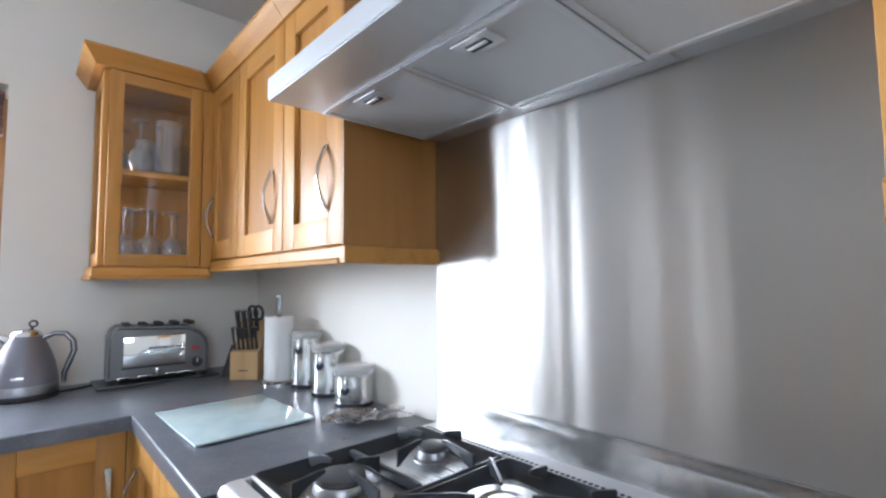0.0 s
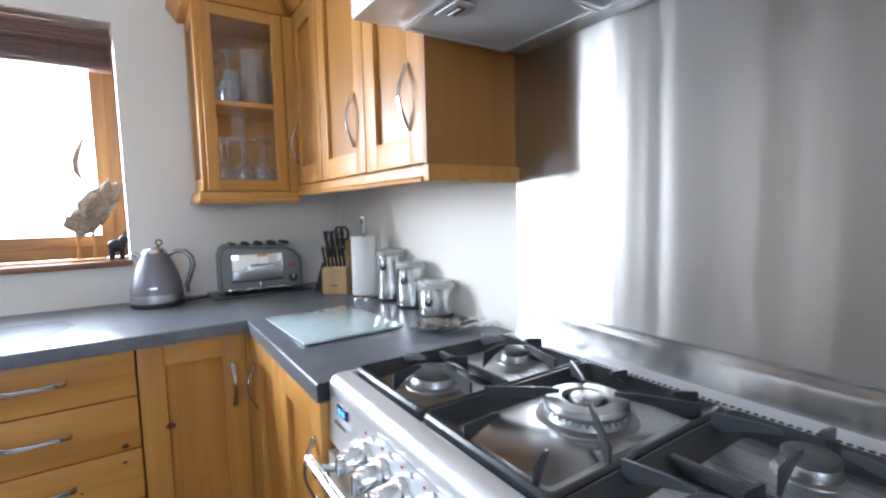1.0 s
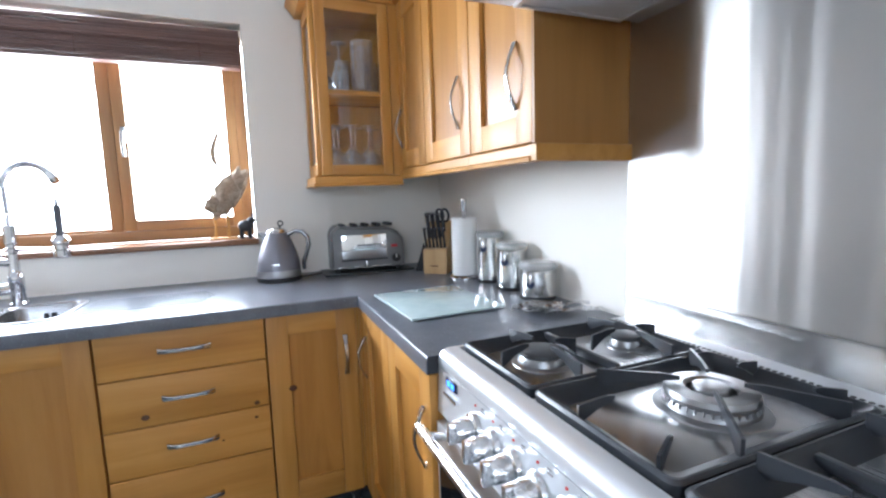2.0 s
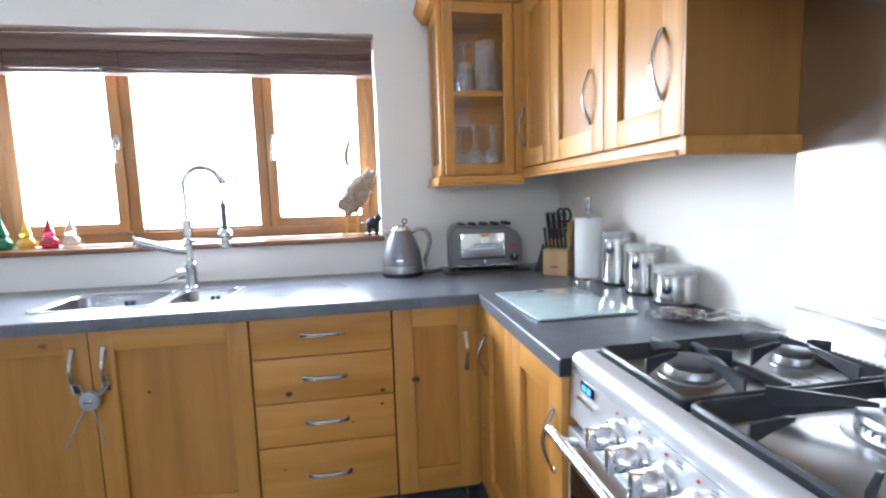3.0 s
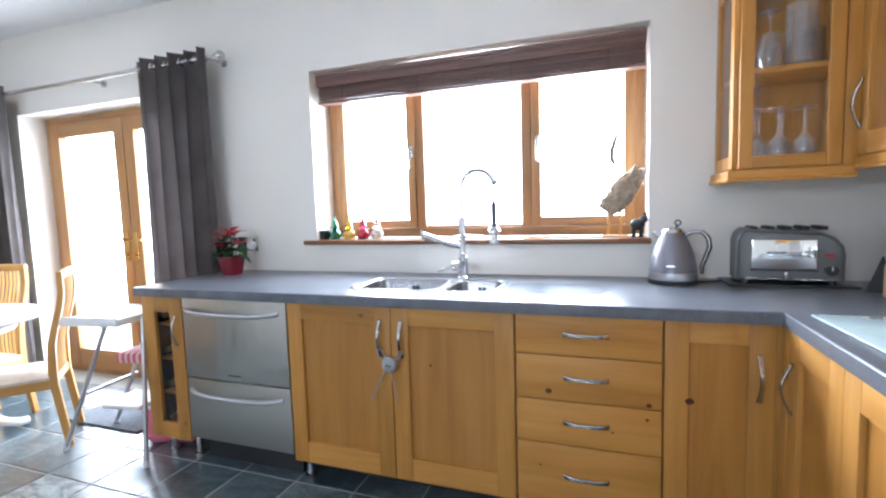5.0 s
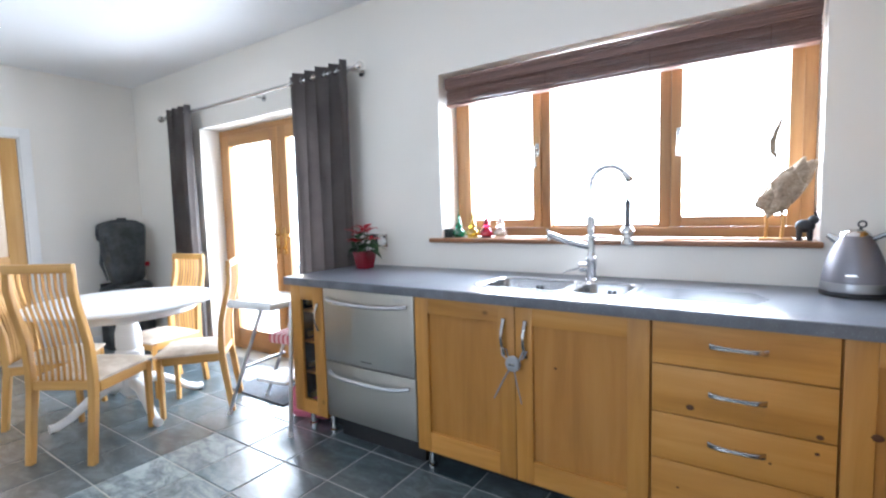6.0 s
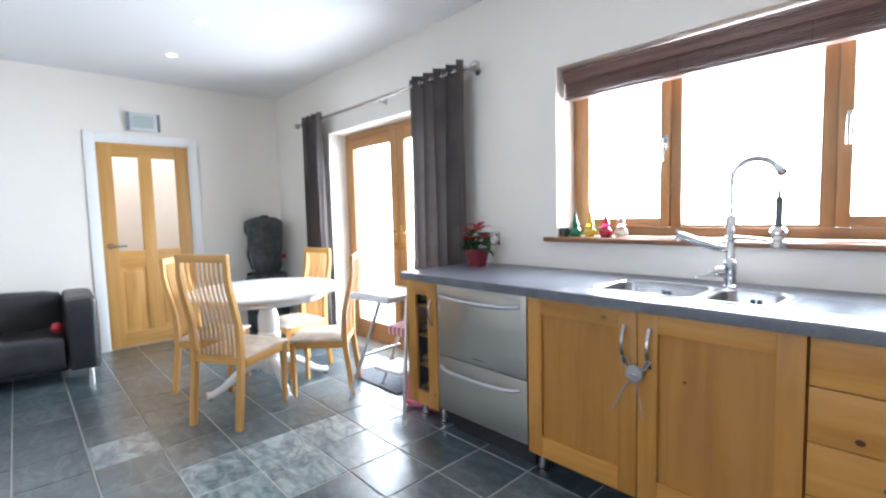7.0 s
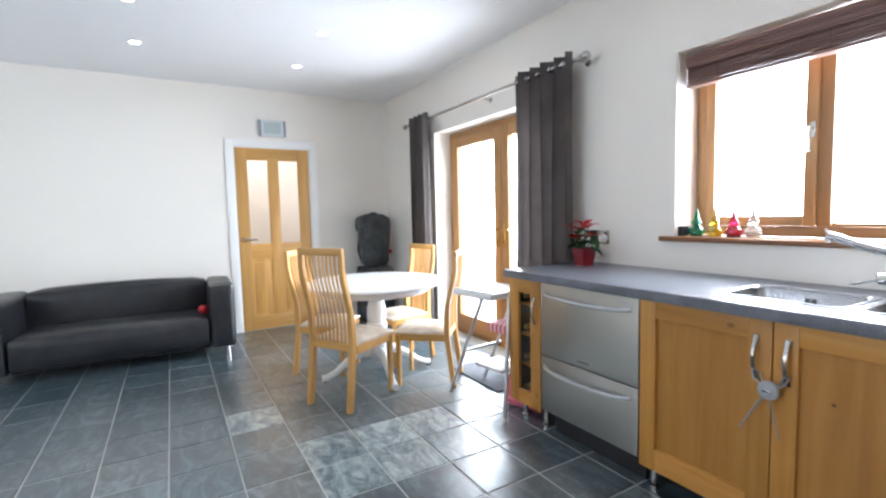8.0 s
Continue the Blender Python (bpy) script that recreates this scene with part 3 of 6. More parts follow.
def knot(parent, x, z, r, y=-0.0201):
    """A dark knot let into the wood, with its ring."""
    bm = bmesh.new()
    n = 14
    rim = [bm.verts.new((x + r * 1.25 * math.cos(2 * math.pi * k / n) * (1 + 0.12 * math.sin(3 * k)), y, z + r * math.sin(2 * math.pi * k / n))) for k in range(n)]
    top = [bm.verts.new((x + (v.co.x - x) * 0.8, y - 0.0004, z + (v.co.z - z) * 0.8)) for v in rim]
    for k in range(n):
        bm.faces.new((rim[k], rim[(k + 1) % n], top[(k + 1) % n], top[k]))
    bm.faces.new(top)
    bmesh.ops.recalc_face_normals(bm, faces=bm.faces)
    part("knot", bm, knot_mat, parent)


def north_units():
    # wine cabinet
    u = base_thing("wine_cabinet", "narrow honey wood cabinet with a glazed door and bottles inside", "cabinet", -2.105)
    carcass(u, 0.262, 0.58, Z0, Z1, True)
    shaker_door(u, 0.002, 0.260, Z0 - 0.01, Z1 - 0.004, (0.222, 0.70, 0.15), True, st=0.078)
    for z in (0.34, 0.52, 0.70):
        part("shelf", boxes((0.018, 0.244, 0.05, 0.55, z, z + 0.012)), pine_x, u)
    # black sheets added: the dark of the bottle-filled interior, put in as colour
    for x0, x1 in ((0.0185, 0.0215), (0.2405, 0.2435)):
        part("added_dark_lining", boxes((x0, x1, 0.010, 0.57, Z0 + 0.019, Z1 - 0.019)), black, u)
    part("added_dark_lining", boxes((0.0216, 0.2404, 0.36, 0.365, Z0 + 0.019, Z1 - 0.019)), black, u)
    unit_leg(u, 0.05, 0.06)
    unit_leg(u, 0.222, 0.06)
    # sink unit
    u = base_thing("sink_cabinet", "honey wood double-door cabinet under the sink", "cabinet", -1.233)
    carcass(u, 1.0, 0.06, Z0, Z1)
    shaker_door(u, 0.002, 0.498, Z0 - 0.01, Z1 - 0.004, (0.452, 0.735, 0.15), foot=0.094)
    shaker_door(u, 0.502, 0.998, Z0 - 0.01, Z1 - 0.004, (0.546, 0.735, 0.15), foot=0.094)
    knot(u, 0.662, 0.633, 0.005, -0.0061)
    part("side", boxes((0, 0.018, 0.06, DEPTH, Z0, Z1)), pine_z, u)
    part("side", boxes((0.982, 1.0, 0.06, DEPTH, Z0, Z1)), pine_z, u)
    unit_leg(u, 0.03, 0.05)
    unit_leg(u, 0.97, 0.05)
    # drawers
    u = base_thing("drawer_unit", "honey wood unit of four drawers with hammered handles", "drawers", -0.230)
    carcass(u, 0.492, DEPTH, Z0, Z1)
    for a, c in ((0.719, 0.864), (0.553, 0.715), (0.390, 0.549), (0.148, 0.386)):
        d = part("drawer_front", boxes((0.002, 0.490, -0.020, 0.0, a, c), r=0.003), pine_x, u)
        wavy_handle(d, 0.247, (a + c) / 2 + 0.005, 0.155, False)
        for kx, kz, kr in DRAWER_KNOTS:
            if a < kz < c:
                knot(d, kx, kz, kr)
    unit_leg(u, 0.04, 0.05)
    # corner
    u = base_thing("corner_cabinet", "honey wood corner cabinet with a tall framed door", "cabinet", 0.264)
    carcass(u, 0.316, DEPTH, Z0, Z1)
    shaker_door(u, 0.002, 0.314, Z0 - 0.01, Z1 - 0.004, (0.272, 0.69, 0.15), foot=0.094)
    knot(u, 0.078, 0.595, 0.011)
    part("filler_strip", boxes((0.3165, 0.345, -0.012, 0.02, Z0 - 0.008, Z1 - 0.004)), pine_z, u)
    part("plinth_leg", boxes((0.29, 0.31, 0.06, 0.08, 0.035, Z0)), black, u)
    # recessed black plinth
    pl = boxes((-2.05, 0.66, FRONT + 0.13, FRONT + 0.148, 0.0, 0.115))
    solid("plinth", pl, black, "black recessed plinth under the base units", "plinth")


def east(y):
    return Matrix.Translation((0.610, y, -0.035)) @ Matrix.Rotation(radians(-90), 4, "Z")


def east_units():
    u = thing("corner_cabinet", "honey wood corner cabinet beside the drawers", "cabinet", east(2.046), group="base units")
    part("post", boxes((0.0, 0.055, -0.020, 0.02, Z0 - 0.008, Z1 - 0.004), r=0.002), pine_z, u)
    carcass(u, 0.388, E - 0.610 - 0.002, Z0, Z1)
    shaker_door(u, 0.057, 0.386, Z0 - 0.01, Z1 - 0.004, (0.095, 0.70, 0.15), foot=0.094)
    u = thing("base_cabinet", "honey wood cabinet with a framed door beside the cooker", "cabinet", east(1.660), group="base units")
    carcass(u, 0.352, E - 0.610 - 0.002, Z0, Z1)
    shaker_door(u, 0.002, 0.350, Z0 - 0.01, Z1 - 0.004, (0.310, 0.70, 0.15), foot=0.094)
    part("plinth_leg", boxes((0.3, 0.33, 0.08, 0.10, 0.035, Z0)), black, u)
    solid("plinth", boxes((0.71, 0.728, 1.315, FRONT + 0.12, 0.0, 0.115)), black, "black recessed plinth under the base units", "plinth")


def worktop():
    """One L of laminate with two bowls cut out."""
    xs = sorted({-2.117, -0.980, -0.60, -0.565, -0.35, 0.584, E})
    ys = sorted({1.308, 2.02, 2.186, 2.472, N})
    bm = bmesh.new()
    grid = {}

    def v(x, y, z):
        key = (round(x, 4), round(y, 4), z)
        if key not in grid:
            grid[key] = bm.verts.new((x, y, z))
        return grid[key]
    cells = set()
    for a, c in zip(xs, xs[1:]):
        for d, e in zip(ys, ys[1:]):
            cx, cy = (a + c) / 2, (d + e) / 2
            if cy < 2.02 and cx < 0.584:
                continue
            if 2.186 < cy < 2.472 and (-0.980 < cx < -0.60 or -0.565 < cx < -0.35):
                continue
            cells.add((a, c, d, e))
    zt, zb = TOP, TOP - 0.042
    count = {}
    for a, c, d, e in cells:
        bm.faces.new((v(a, d, zt), v(c, d, zt), v(c, e, zt), v(a, e, zt)))
        bm.faces.new((v(a, e, zb), v(c, e, zb), v(c, d, zb), v(a, d, zb)))
        for p, q in (((a, d), (c, d)), ((c, d), (c, e)), ((c, e), (a, e)), ((a, e), (a, d))):
            k = frozenset((p, q))
            count.setdefault(k, []).append((p, q))
    for k, uses in count.items():
        if len(uses) == 1:
            p, q = uses[0]
            bm.faces.new((v(*p, zb), v(*q, zb), v(*q, zt), v(*p, zt)))
    bmesh.ops.recalc_face_normals(bm, faces=bm.faces)
    edges = [e for e in bm.edges if all(abs(w.co.z - zt) < 1e-5 for w in e.verts) and any(abs(f.normal.z) < 0.5 for f in e.link_faces)
             and (all(abs(w.co.y - 2.02) < 1e-4 for w in e.verts) or all(abs(w.co.x - 0.584) < 1e-4 for w in e.verts) or all(abs(w.co.x + 2.117) < 1e-4 for w in e.verts))]
    bmesh.ops.bevel(bm, geom=edges, offset=0.007, segments=3, profile=0.5, affect="EDGES")
    # drainer grooves stand as shallow ridges
    wt = solid("worktop", bm, worktop_mat, "speckled charcoal laminate worktop with rounded front edge", "worktop")
    for k in range(7):
        y = 2.215 + 0.034 * k
        part("drainer_groove", boxes((-0.305, 0.10 - 0.012 * abs(k - 3), y, y + 0.011, TOP - 0.001, TOP + 0.0026), r=0.0012), worktop_mat, wt)
    part("edge_strip", boxes((0.586, 0.64, 1.3065, 1.3078, TOP - 0.041, TOP - 0.001)), black, wt)


bowl_steel = steel("bowl_steel", (0.40, 0.40, 0.41), 0.26)


def bowl(parent, x0, x1, y0, y1, depth):
    """A pressed steel bowl with rounded corners, flange and basket waste."""
    bm = bmesh.new()

    def loop(inset, z, rad):
        pts = []
        a, c, d, e = x0 + inset, x1 - inset, y0 + inset, y1 - inset
        for cx, cy, s in ((c - rad, e - rad, 0), (a + rad, e - rad, 90), (a + rad, d + rad, 180), (c - rad, d + rad, 270)):
            for k in range(6):
                t = radians(s + 18 * k)
                pts.append(bm.verts.new((cx + rad * math.cos(t), cy + rad * math.sin(t), z)))
        return pts
    loops = [loop(-0.022, TOP + 0.001, 0.05), loop(-0.021, TOP + 0.003, 0.05), loop(-0.002, TOP + 0.003, 0.045), loop(0.004, TOP - 0.004, 0.045),
             loop(0.012, TOP - depth + 0.03, 0.045), loop(0.03, TOP - depth, 0.04)]
    for p, q in zip(loops, loops[1:]):
        for k in range(len(p)):
            j = (k + 1) % len(p)
            bm.faces.new((p[k], p[j], q[j], q[k]))
    bm.faces.new(loops[-1][::-1])
    b = part("bowl", bm, bowl_steel, parent)
    w = bmesh.new()
    lathe(w, [(0.0, 0.002), (0.030, 0.002), (0.034, 0.006), (0.042, 0.006), (0.045, 0.001)], 28, ((x0 + x1) / 2, (y0 + y1) / 2, TOP - depth))
    part("waste", w, chrome, b)
    o = bmesh.new()
    for dx in (-0.011, 0.011):
        box(o, (x0 + x1) / 2 + dx - 0.008, (x0 + x1) / 2 + dx + 0.008, y1 - 0.012, y1 - 0.0075, TOP - 0.055, TOP - 0.03, r=0.002)
    part("overflow", o, black, b)


def sink_and_tap():
    s = thing("sink", "undermounted brushed steel sink with one and a half bowls", "sink", Matrix.Translation((0, 0, 0)))
    bowl(s, -0.980, -0.60, 2.186, 2.472, 0.17)
    bowl(s, -0.565, -0.35, 2.186, 2.472, 0.13)
    t = thing("kitchen_tap", "chrome kitchen tap with spring hose, spout and hand spray", "tap", Matrix.Translation((-0.565, 2.525, TOP)))
    bm = bmesh.new()
    lathe(bm, [(0, 0), (0.030, 0), (0.030, 0.008), (0.024, 0.012), (0.022, 0.05), (0.024, 0.054), (0.024, 0.105), (0.020, 0.11), (0.017, 0.13), (0.0165, 0.19), (0.021, 0.194), (0.021, 0.208), (0.0165, 0.212), (0.0165, 0.225), (0.020, 0.228), (0.020, 0.295), (0.010, 0.30), (0, 0.30)], 28)
    part("body", bm, chrome, t)
    bm = bmesh.new()
    rod(bm, (-0.02, -0.005, 0.062), (-0.05, -0.02, 0.062), 0.021, n=24)
    tube(bm, [(-0.045, -0.02, 0.06), (-0.08, -0.035, 0.05), (-0.115, -0.05, 0.038)], [0.0055, 0.005, 0.0045])
    part("lever", bm, chrome, t)
    bm = bmesh.new()
    tube(bm, [(0, 0, 0.155), (-0.05, -0.015, 0.165), (-0.11, -0.035, 0.186), (-0.165, -0.05, 0.208), (-0.187, -0.056, 0.214)], [0.015, 0.015, 0.015, 0.016, 0.017], 16)
    rod(bm, (-0.18, -0.054, 0.215), (-0.18, -0.054, 0.188), 0.013)
    rod(bm, (-0.185, -0.055, 0.225), (-0.185, -0.055, 0.240), 0.009)
    part("spout", bm, chrome, t)
    # spring hose
    arc = [Vector((0, 0, 0.30))]
    for k in range(25):
        a = math.pi * (1 - k / 24 * 0.86)
        arc.append(Vector((0.092 + 0.092 * math.cos(a), -0.11 * k / 24, 0.425 + 0.085 * math.sin(a))))
    hose = bmesh.new()
    tube(hose, arc, 0.0075, 8)
    h = part("hose", hose, mat("grey_hose", (0.5, 0.5, 0.52), 0.4)[0], t)
    coil, turns = [], 30
    for k in range(turns * 8 + 1):
        f = k / (turns * 8) * (len(arc) - 1)
        i = min(int(f), len(arc) - 2)
        p = arc[i].lerp(arc[i + 1], f - i)
        d = (arc[i + 1] - arc[i]).normalized()
        s1 = d.cross(Vector((0, 1, 0))).normalized()
        s2 = d.cross(s1)
        a = 2 * math.pi * k / 8
        coil.append(p + (s1 * math.cos(a) + s2 * math.sin(a)) * 0.0120)
    bm = bmesh.new()
    tube(bm, coil, 0.0026, 5)
    part("spring", bm, chrome, h)
    bm = bmesh.new()
    e = arc[-1]
    rod(bm, e + Vector((-0.008, 0.003, 0.012)), e + Vector((0.012, -0.006, -0.012)), 0.013, 0.017)
    rod(bm, e + Vector((0.012, -0.006, -0.012)), e + Vector((0.018, -0.008, -0.020)), 0.019, 0.015)
    part("hose_end", bm, chrome, t)
    bm = bmesh.new()
    tube(bm, [(0.015, 0, 0.205), (0.08, -0.04, 0.205), (0.172, -0.10, 0.20)], 0.006)
    part("arm", bm, chrome, t)
    bm = bmesh.new()
    lathe(bm, [(0, 0), (0.023, 0), (0.026, 0.004), (0.026, 0.026), (0.022, 0.029), (0.022, 0.046), (0.027, 0.050), (0.027, 0.060), (0.023, 0.070), (0.014, 0.078), (0, 0.078)], 24, (0.18, -0.105, 0.175))
    sp = part("spray", bm, chrome, t)
    bm = bmesh.new()
    lathe(bm, [(0, 0), (0.0125, 0), (0.0115, 0.03), (0.0118, 0.088), (0.0130, 0.094), (0.0125, 0.104), (0.006, 0.110), (0.0045, 0.135), (0, 0.135)], 16, (0.18, -0.105, 0.252))
    part("grip", bm, mat("dark_grey_grip", (0.12, 0.12, 0.13), 0.45)[0], sp)


def dish_drawers():
    d = thing("dishwasher", "stainless steel double drawer dishwasher", "dishwasher", Matrix.Translation((-1.836, FRONT, -0.035)))
    part("body", boxes((0.004, 0.594, 0.004, 0.56, 0.17, 0.862)), mat("grey_appliance_body", (0.12, 0.12, 0.12), 0.5)[0], d)
    for a, c in ((0.478, 0.862), (0.172, 0.472)):
        f = part("drawer_front", boxes((0.003, 0.600, -0.024, 0.002, a, c), r=0.004), brushed_dw, d)
        bm = bmesh.new()
        n, pts = 15, []
        for k in range(n):
            u = k / (n - 1) * 2 - 1
            pts.append((0.299 + u * 0.265, -0.028 - 0.040 * (1 - u ** 6), c - 0.052 - 0.012 * (1 - u * u)))
        tube(bm, pts, 0.012, 10, 0.8)
        part("handle", bm, satin_light, f, "curved satin bar handle")
    part("badge", boxes((0.26, 0.33, -0.0255, -0.0235, 0.503, 0.507)), black, d)
    part("badge", boxes((0.48, 0.545, -0.0255, -0.0235, 0.835, 0.842), (0.49, 0.54, -0.0255, -0.0235, 0.826, 0.831)), mat("grey_print", (0.42, 0.42, 0.42), 0.6)[0], d)
    part("plinth", boxes((0.02, 0.584, 0.06, 0.08, 0.035, 0.165)), black, d)


brushed_dw = steel("dishwasher_steel", (0.50, 0.485, 0.455), 0.30, 0, 0.7, 0.25, (8.0, 1.0, 0.35))
satin_light = steel("satin_bar", (0.68, 0.68, 0.70), 0.32)
north_units()
east_units()
worktop()
sink_and_tap()
dish_drawers()


# ---- wall cabinets ----
UP0, UP1 = 1.350, 2.052


def moulding(parent, name, x0, x1, profile, miter0=0.0, miter1=0.0):
    """A straight moulding along x; profile: (out, z); each end is cut by its slope."""
    bm = bmesh.new()
    a = [bm.verts.new((x0 + miter0 * o, -o, z)) for o, z in profile]
    c = [bm.verts.new((x1 + miter1 * o, -o, z)) for o, z in profile]
    bm.faces.new(a)
    bm.faces.new(c[::-1])
    for k in range(len(a)):
        j = (k + 1) % len(a)
        bm.faces.new((a[k], c[k], c[j], a[j]))
    bmesh.ops.recalc_face_normals(bm, faces=bm.faces)
    return part(name, bm, pine_x, parent)


CORNICE = [(-0.02, 0.0), (0.026, 0.0), (0.028, 0.006), (0.062, 0.050), (0.062, 0.060), (-0.02, 0.060)]
PELMET = [(-0.01, 0.0), (0.030, 0.0), (0.032, 0.008), (0.026, 0.014), (0.026, 0.038), (0.020, 0.043), (-0.01, 0.043)]


def wall_units():
    XF = 0.912
    m = lambda y: Matrix.Translation((XF, y, 0)) @ Matrix.Rotation(radians(-90), 4, "Z")
    for y, w, hx in ((1.690, 0.342, 0.270), (2.088, 0.396, 0.322), (2.402, 0.312, 0.035)):
        u = thing("wall_cabinet", "honey wood wall cabinet with a framed door", "cabinet", m(y), group="wall cabinets")
        carcass(u, w, E - XF - 0.002, UP0, UP1)
        shaker_door(u, 0.002, w - 0.002, UP0 + 0.002, UP1 - 0.002, (hx, 1.522, 0.165))
        moulding(u, "pelmet", 0.0, w, [(o, UP0 - 0.045 + z) for o, z in PELMET])
        moulding(u, "cornice", 0.0, w, [(o, UP1 + 0.001 + z) for o, z in CORNICE])
        if y == 1.690:
            part("end_panel", boxes((w, w + 0.012, -0.021, E - XF - 0.002, UP0 - 0.002, UP1), r=0.002), shaded_veneer, u)
            part("pelmet_return", boxes((w - 0.005, w + 0.026, -0.026, E - XF - 0.002, UP0 - 0.045, UP0 - 0.003), r=0.004), pine_x, u)
    # the cabinet beyond the hood
    u = thing("wall_cabinet", "honey wood wall cabinet beyond the hood", "cabinet", m(0.411), group="wall cabinets")
    carcass(u, 0.40, E - XF - 0.002, UP0, UP1)
    shaker_door(u, 0.002, 0.398, UP0 + 0.002, UP1 - 0.002, (0.05, 1.522, 0.165))
    moulding(u, "pelmet", 0.0, 0.40, [(o, UP0 - 0.045 + z) for o, z in PELMET])
    moulding(u, "cornice", 0.0, 0.40, [(o, UP1 + 0.001 + z) for o, z in CORNICE])


def glass_cabinet():
    x0, w, yf = 0.540, 0.370, 2.400
    u = thing("display_cabinet", "honey wood display cabinet with glazed door and side", "cabinet", Matrix.Translation((x0, yf, 0)), group="wall cabinets")
    dp = N - yf - 0.002
    z0, z1 = UP0 - 0.026, UP1 - 0.008
    part("bottom", boxes((0.002, w, 0.0, dp, z0, z0 + 0.018)), pine_x, u)
    part("top", boxes((0.002, w, 0.0, dp, z1 - 0.018, z1)), pine_x, u)
    part("back", boxes((0.002, w, dp - 0.008, dp, z0 + 0.018, z1 - 0.018)), pine_z, u)
    part("side", boxes((w - 0.018, w, 0.0, dp - 0.008, z0 + 0.018, z1 - 0.018)), pine_z, u)
    part("shelf", boxes((0.006, w - 0.018, 0.02, dp - 0.008, 1.668, 1.688), r=0.002), pine_x, u)
    shaker_door(u, 0.0, w - 0.062, z0 + 0.002, z1 - 0.002, None, True, st=0.043, y=-0.001)
    part("post", boxes((w - 0.058, w - 0.004, -0.018, 0.0, z0, z1), r=0.003), pine_z, u)
    # glazed side frame
    s = new("side_door")
    s.parent = u
    for p in ((0.0, 0.045), (dp - 0.048, dp - 0.003)):
        part("stile", boxes((-0.018, 0.0, *p, z0 + 0.002, z1 - 0.002), r=0.002), pine_z, s)
    for z in ((z0 + 0.002, z0 + 0.052), (z1 - 0.052, z1 - 0.002)):
        part("rail", boxes((-0.0175, 0.0, 0.045, dp - 0.048, *z), r=0.002), pine_z, s)
    g = part("pane", boxes((-0.011, -0.007, 0.04, dp - 0.045, z0 + 0.05, z1 - 0.05)), pane_mat, s)
    g.visible_shadow = False
    moulding(u, "pelmet", -0.008, w - 0.02, [(o, z0 - 0.045 + z) for o, z in PELMET], -1.0, 0.0)
    moulding(u, "cornice", -0.02, w - 0.022, [(o, z1 + 0.001 + z) for o, z in CORNICE], -1.0, -1.0)
    # returns along the glazed side, turned to face west
    for nm, prof, zb, ox in (("pelmet_return", PELMET, z0 - 0.045, 0.008), ("cornice_return", CORNICE, z1 + 0.001, 0.02)):
        bm = bmesh.new()
        a = [bm.verts.new((-ox - o, -o, zb + z)) for o, z in prof]
        c = [bm.verts.new((-ox - o, dp, zb + z)) for o, z in prof]
        bm.faces.new(a)
        bm.faces.new(c[::-1])
        for k in range(len(a)):
            j = (k + 1) % len(a)
            bm.faces.new((a[k], c[k], c[j], a[j]))
        bmesh.ops.recalc_face_normals(bm, faces=bm.faces)
        part(nm, bm, pine_z, u)
    # glassware
    wine = [(0, 0.0), (0.034, 0.0), (0.034, 0.003), (0.006, 0.010), (0.004, 0.03), (0.004, 0.085), (0.010, 0.098), (0.032, 0.120), (0.038, 0.145), (0.036, 0.175), (0.031, 0.20), (0.0295, 0.20), (0.0345, 0.175), (0.0365, 0.145), (0.030, 0.121), (0.006, 0.102), (0, 0.102)]

    def goblet(x, y, z, s, inverted=True):
        bm = bmesh.new()
        lathe(bm, [(r * s, (0.20 - h if inverted else h) * s) for r, h in wine], 28)
        return solid("wine_glass", bm, glass_mat, "clear stemmed wine glass standing upside down", "wine glass", Matrix.Translation((x, y, z)), group="glasses in the cabinet")
    zs = z0 + 0.019
    for x, y in ((0.605, 2.455), (0.682, 2.45), (0.762, 2.455), (0.64, 2.53), (0.72, 2.54), (0.80, 2.55)):
        goblet(x, y, zs, 1.0)
    goblet(0.650, 2.46, 1.689, 1.0)
    goblet(0.60, 2.55, 1.689, 0.9)
    for x, y, r, h in ((0.750, 2.47, 0.050, 0.215), (0.815, 2.56, 0.036, 0.15), (0.68, 2.56, 0.036, 0.15)):
        bm = bmesh.new()
        lathe(bm, [(0, 0), (r, 0), (r, h), (r - 0.003, h), (r - 0.004, 0.012), (0, 0.012)], 32)
        solid("glass_tumbler", bm, glass_mat, "tall clear glass tumbler on the cabinet shelf", "glass", Matrix.Translation((x, y, 1.689)), group="glasses in the cabinet")


wall_units()
glass_cabinet()


# ---- range cooker, splashback and hood: built facing -y, then turned to face west ----
def at_east(x, y, z=0.0):
    return Matrix.Translation((x, y, z)) @ Matrix.Rotation(radians(-90), 4, "Z")


def finger(bm, base, tip, low, high, th=0.0025):
    """A cast blade from the frame towards a burner, rising to its tip."""
    b, t = Vector((*base, 0)), Vector((*tip, 0))
    d = (t - b).normalized()
    s = Vector((-d.y, d.x, 0)) * th
    prof = [(b, low), (b.lerp(t, 0.5), high - 0.019), (t, high - 0.006), (t, high), (b.lerp(t, 0.8), high + 0.001), (b, high - 0.007)]
    a = [bm.verts.new((p + s) + Vector((0, 0, z))) for p, z in prof]
    c = [bm.verts.new((p - s) + Vector((0, 0, z))) for p, z in prof]
    bm.faces.new(a)
    bm.faces.new(c[::-1])
    for k in range(len(a)):
        j = (k + 1) % len(a)
        bm.faces.new((a[j], a[k], c[k], c[j]))


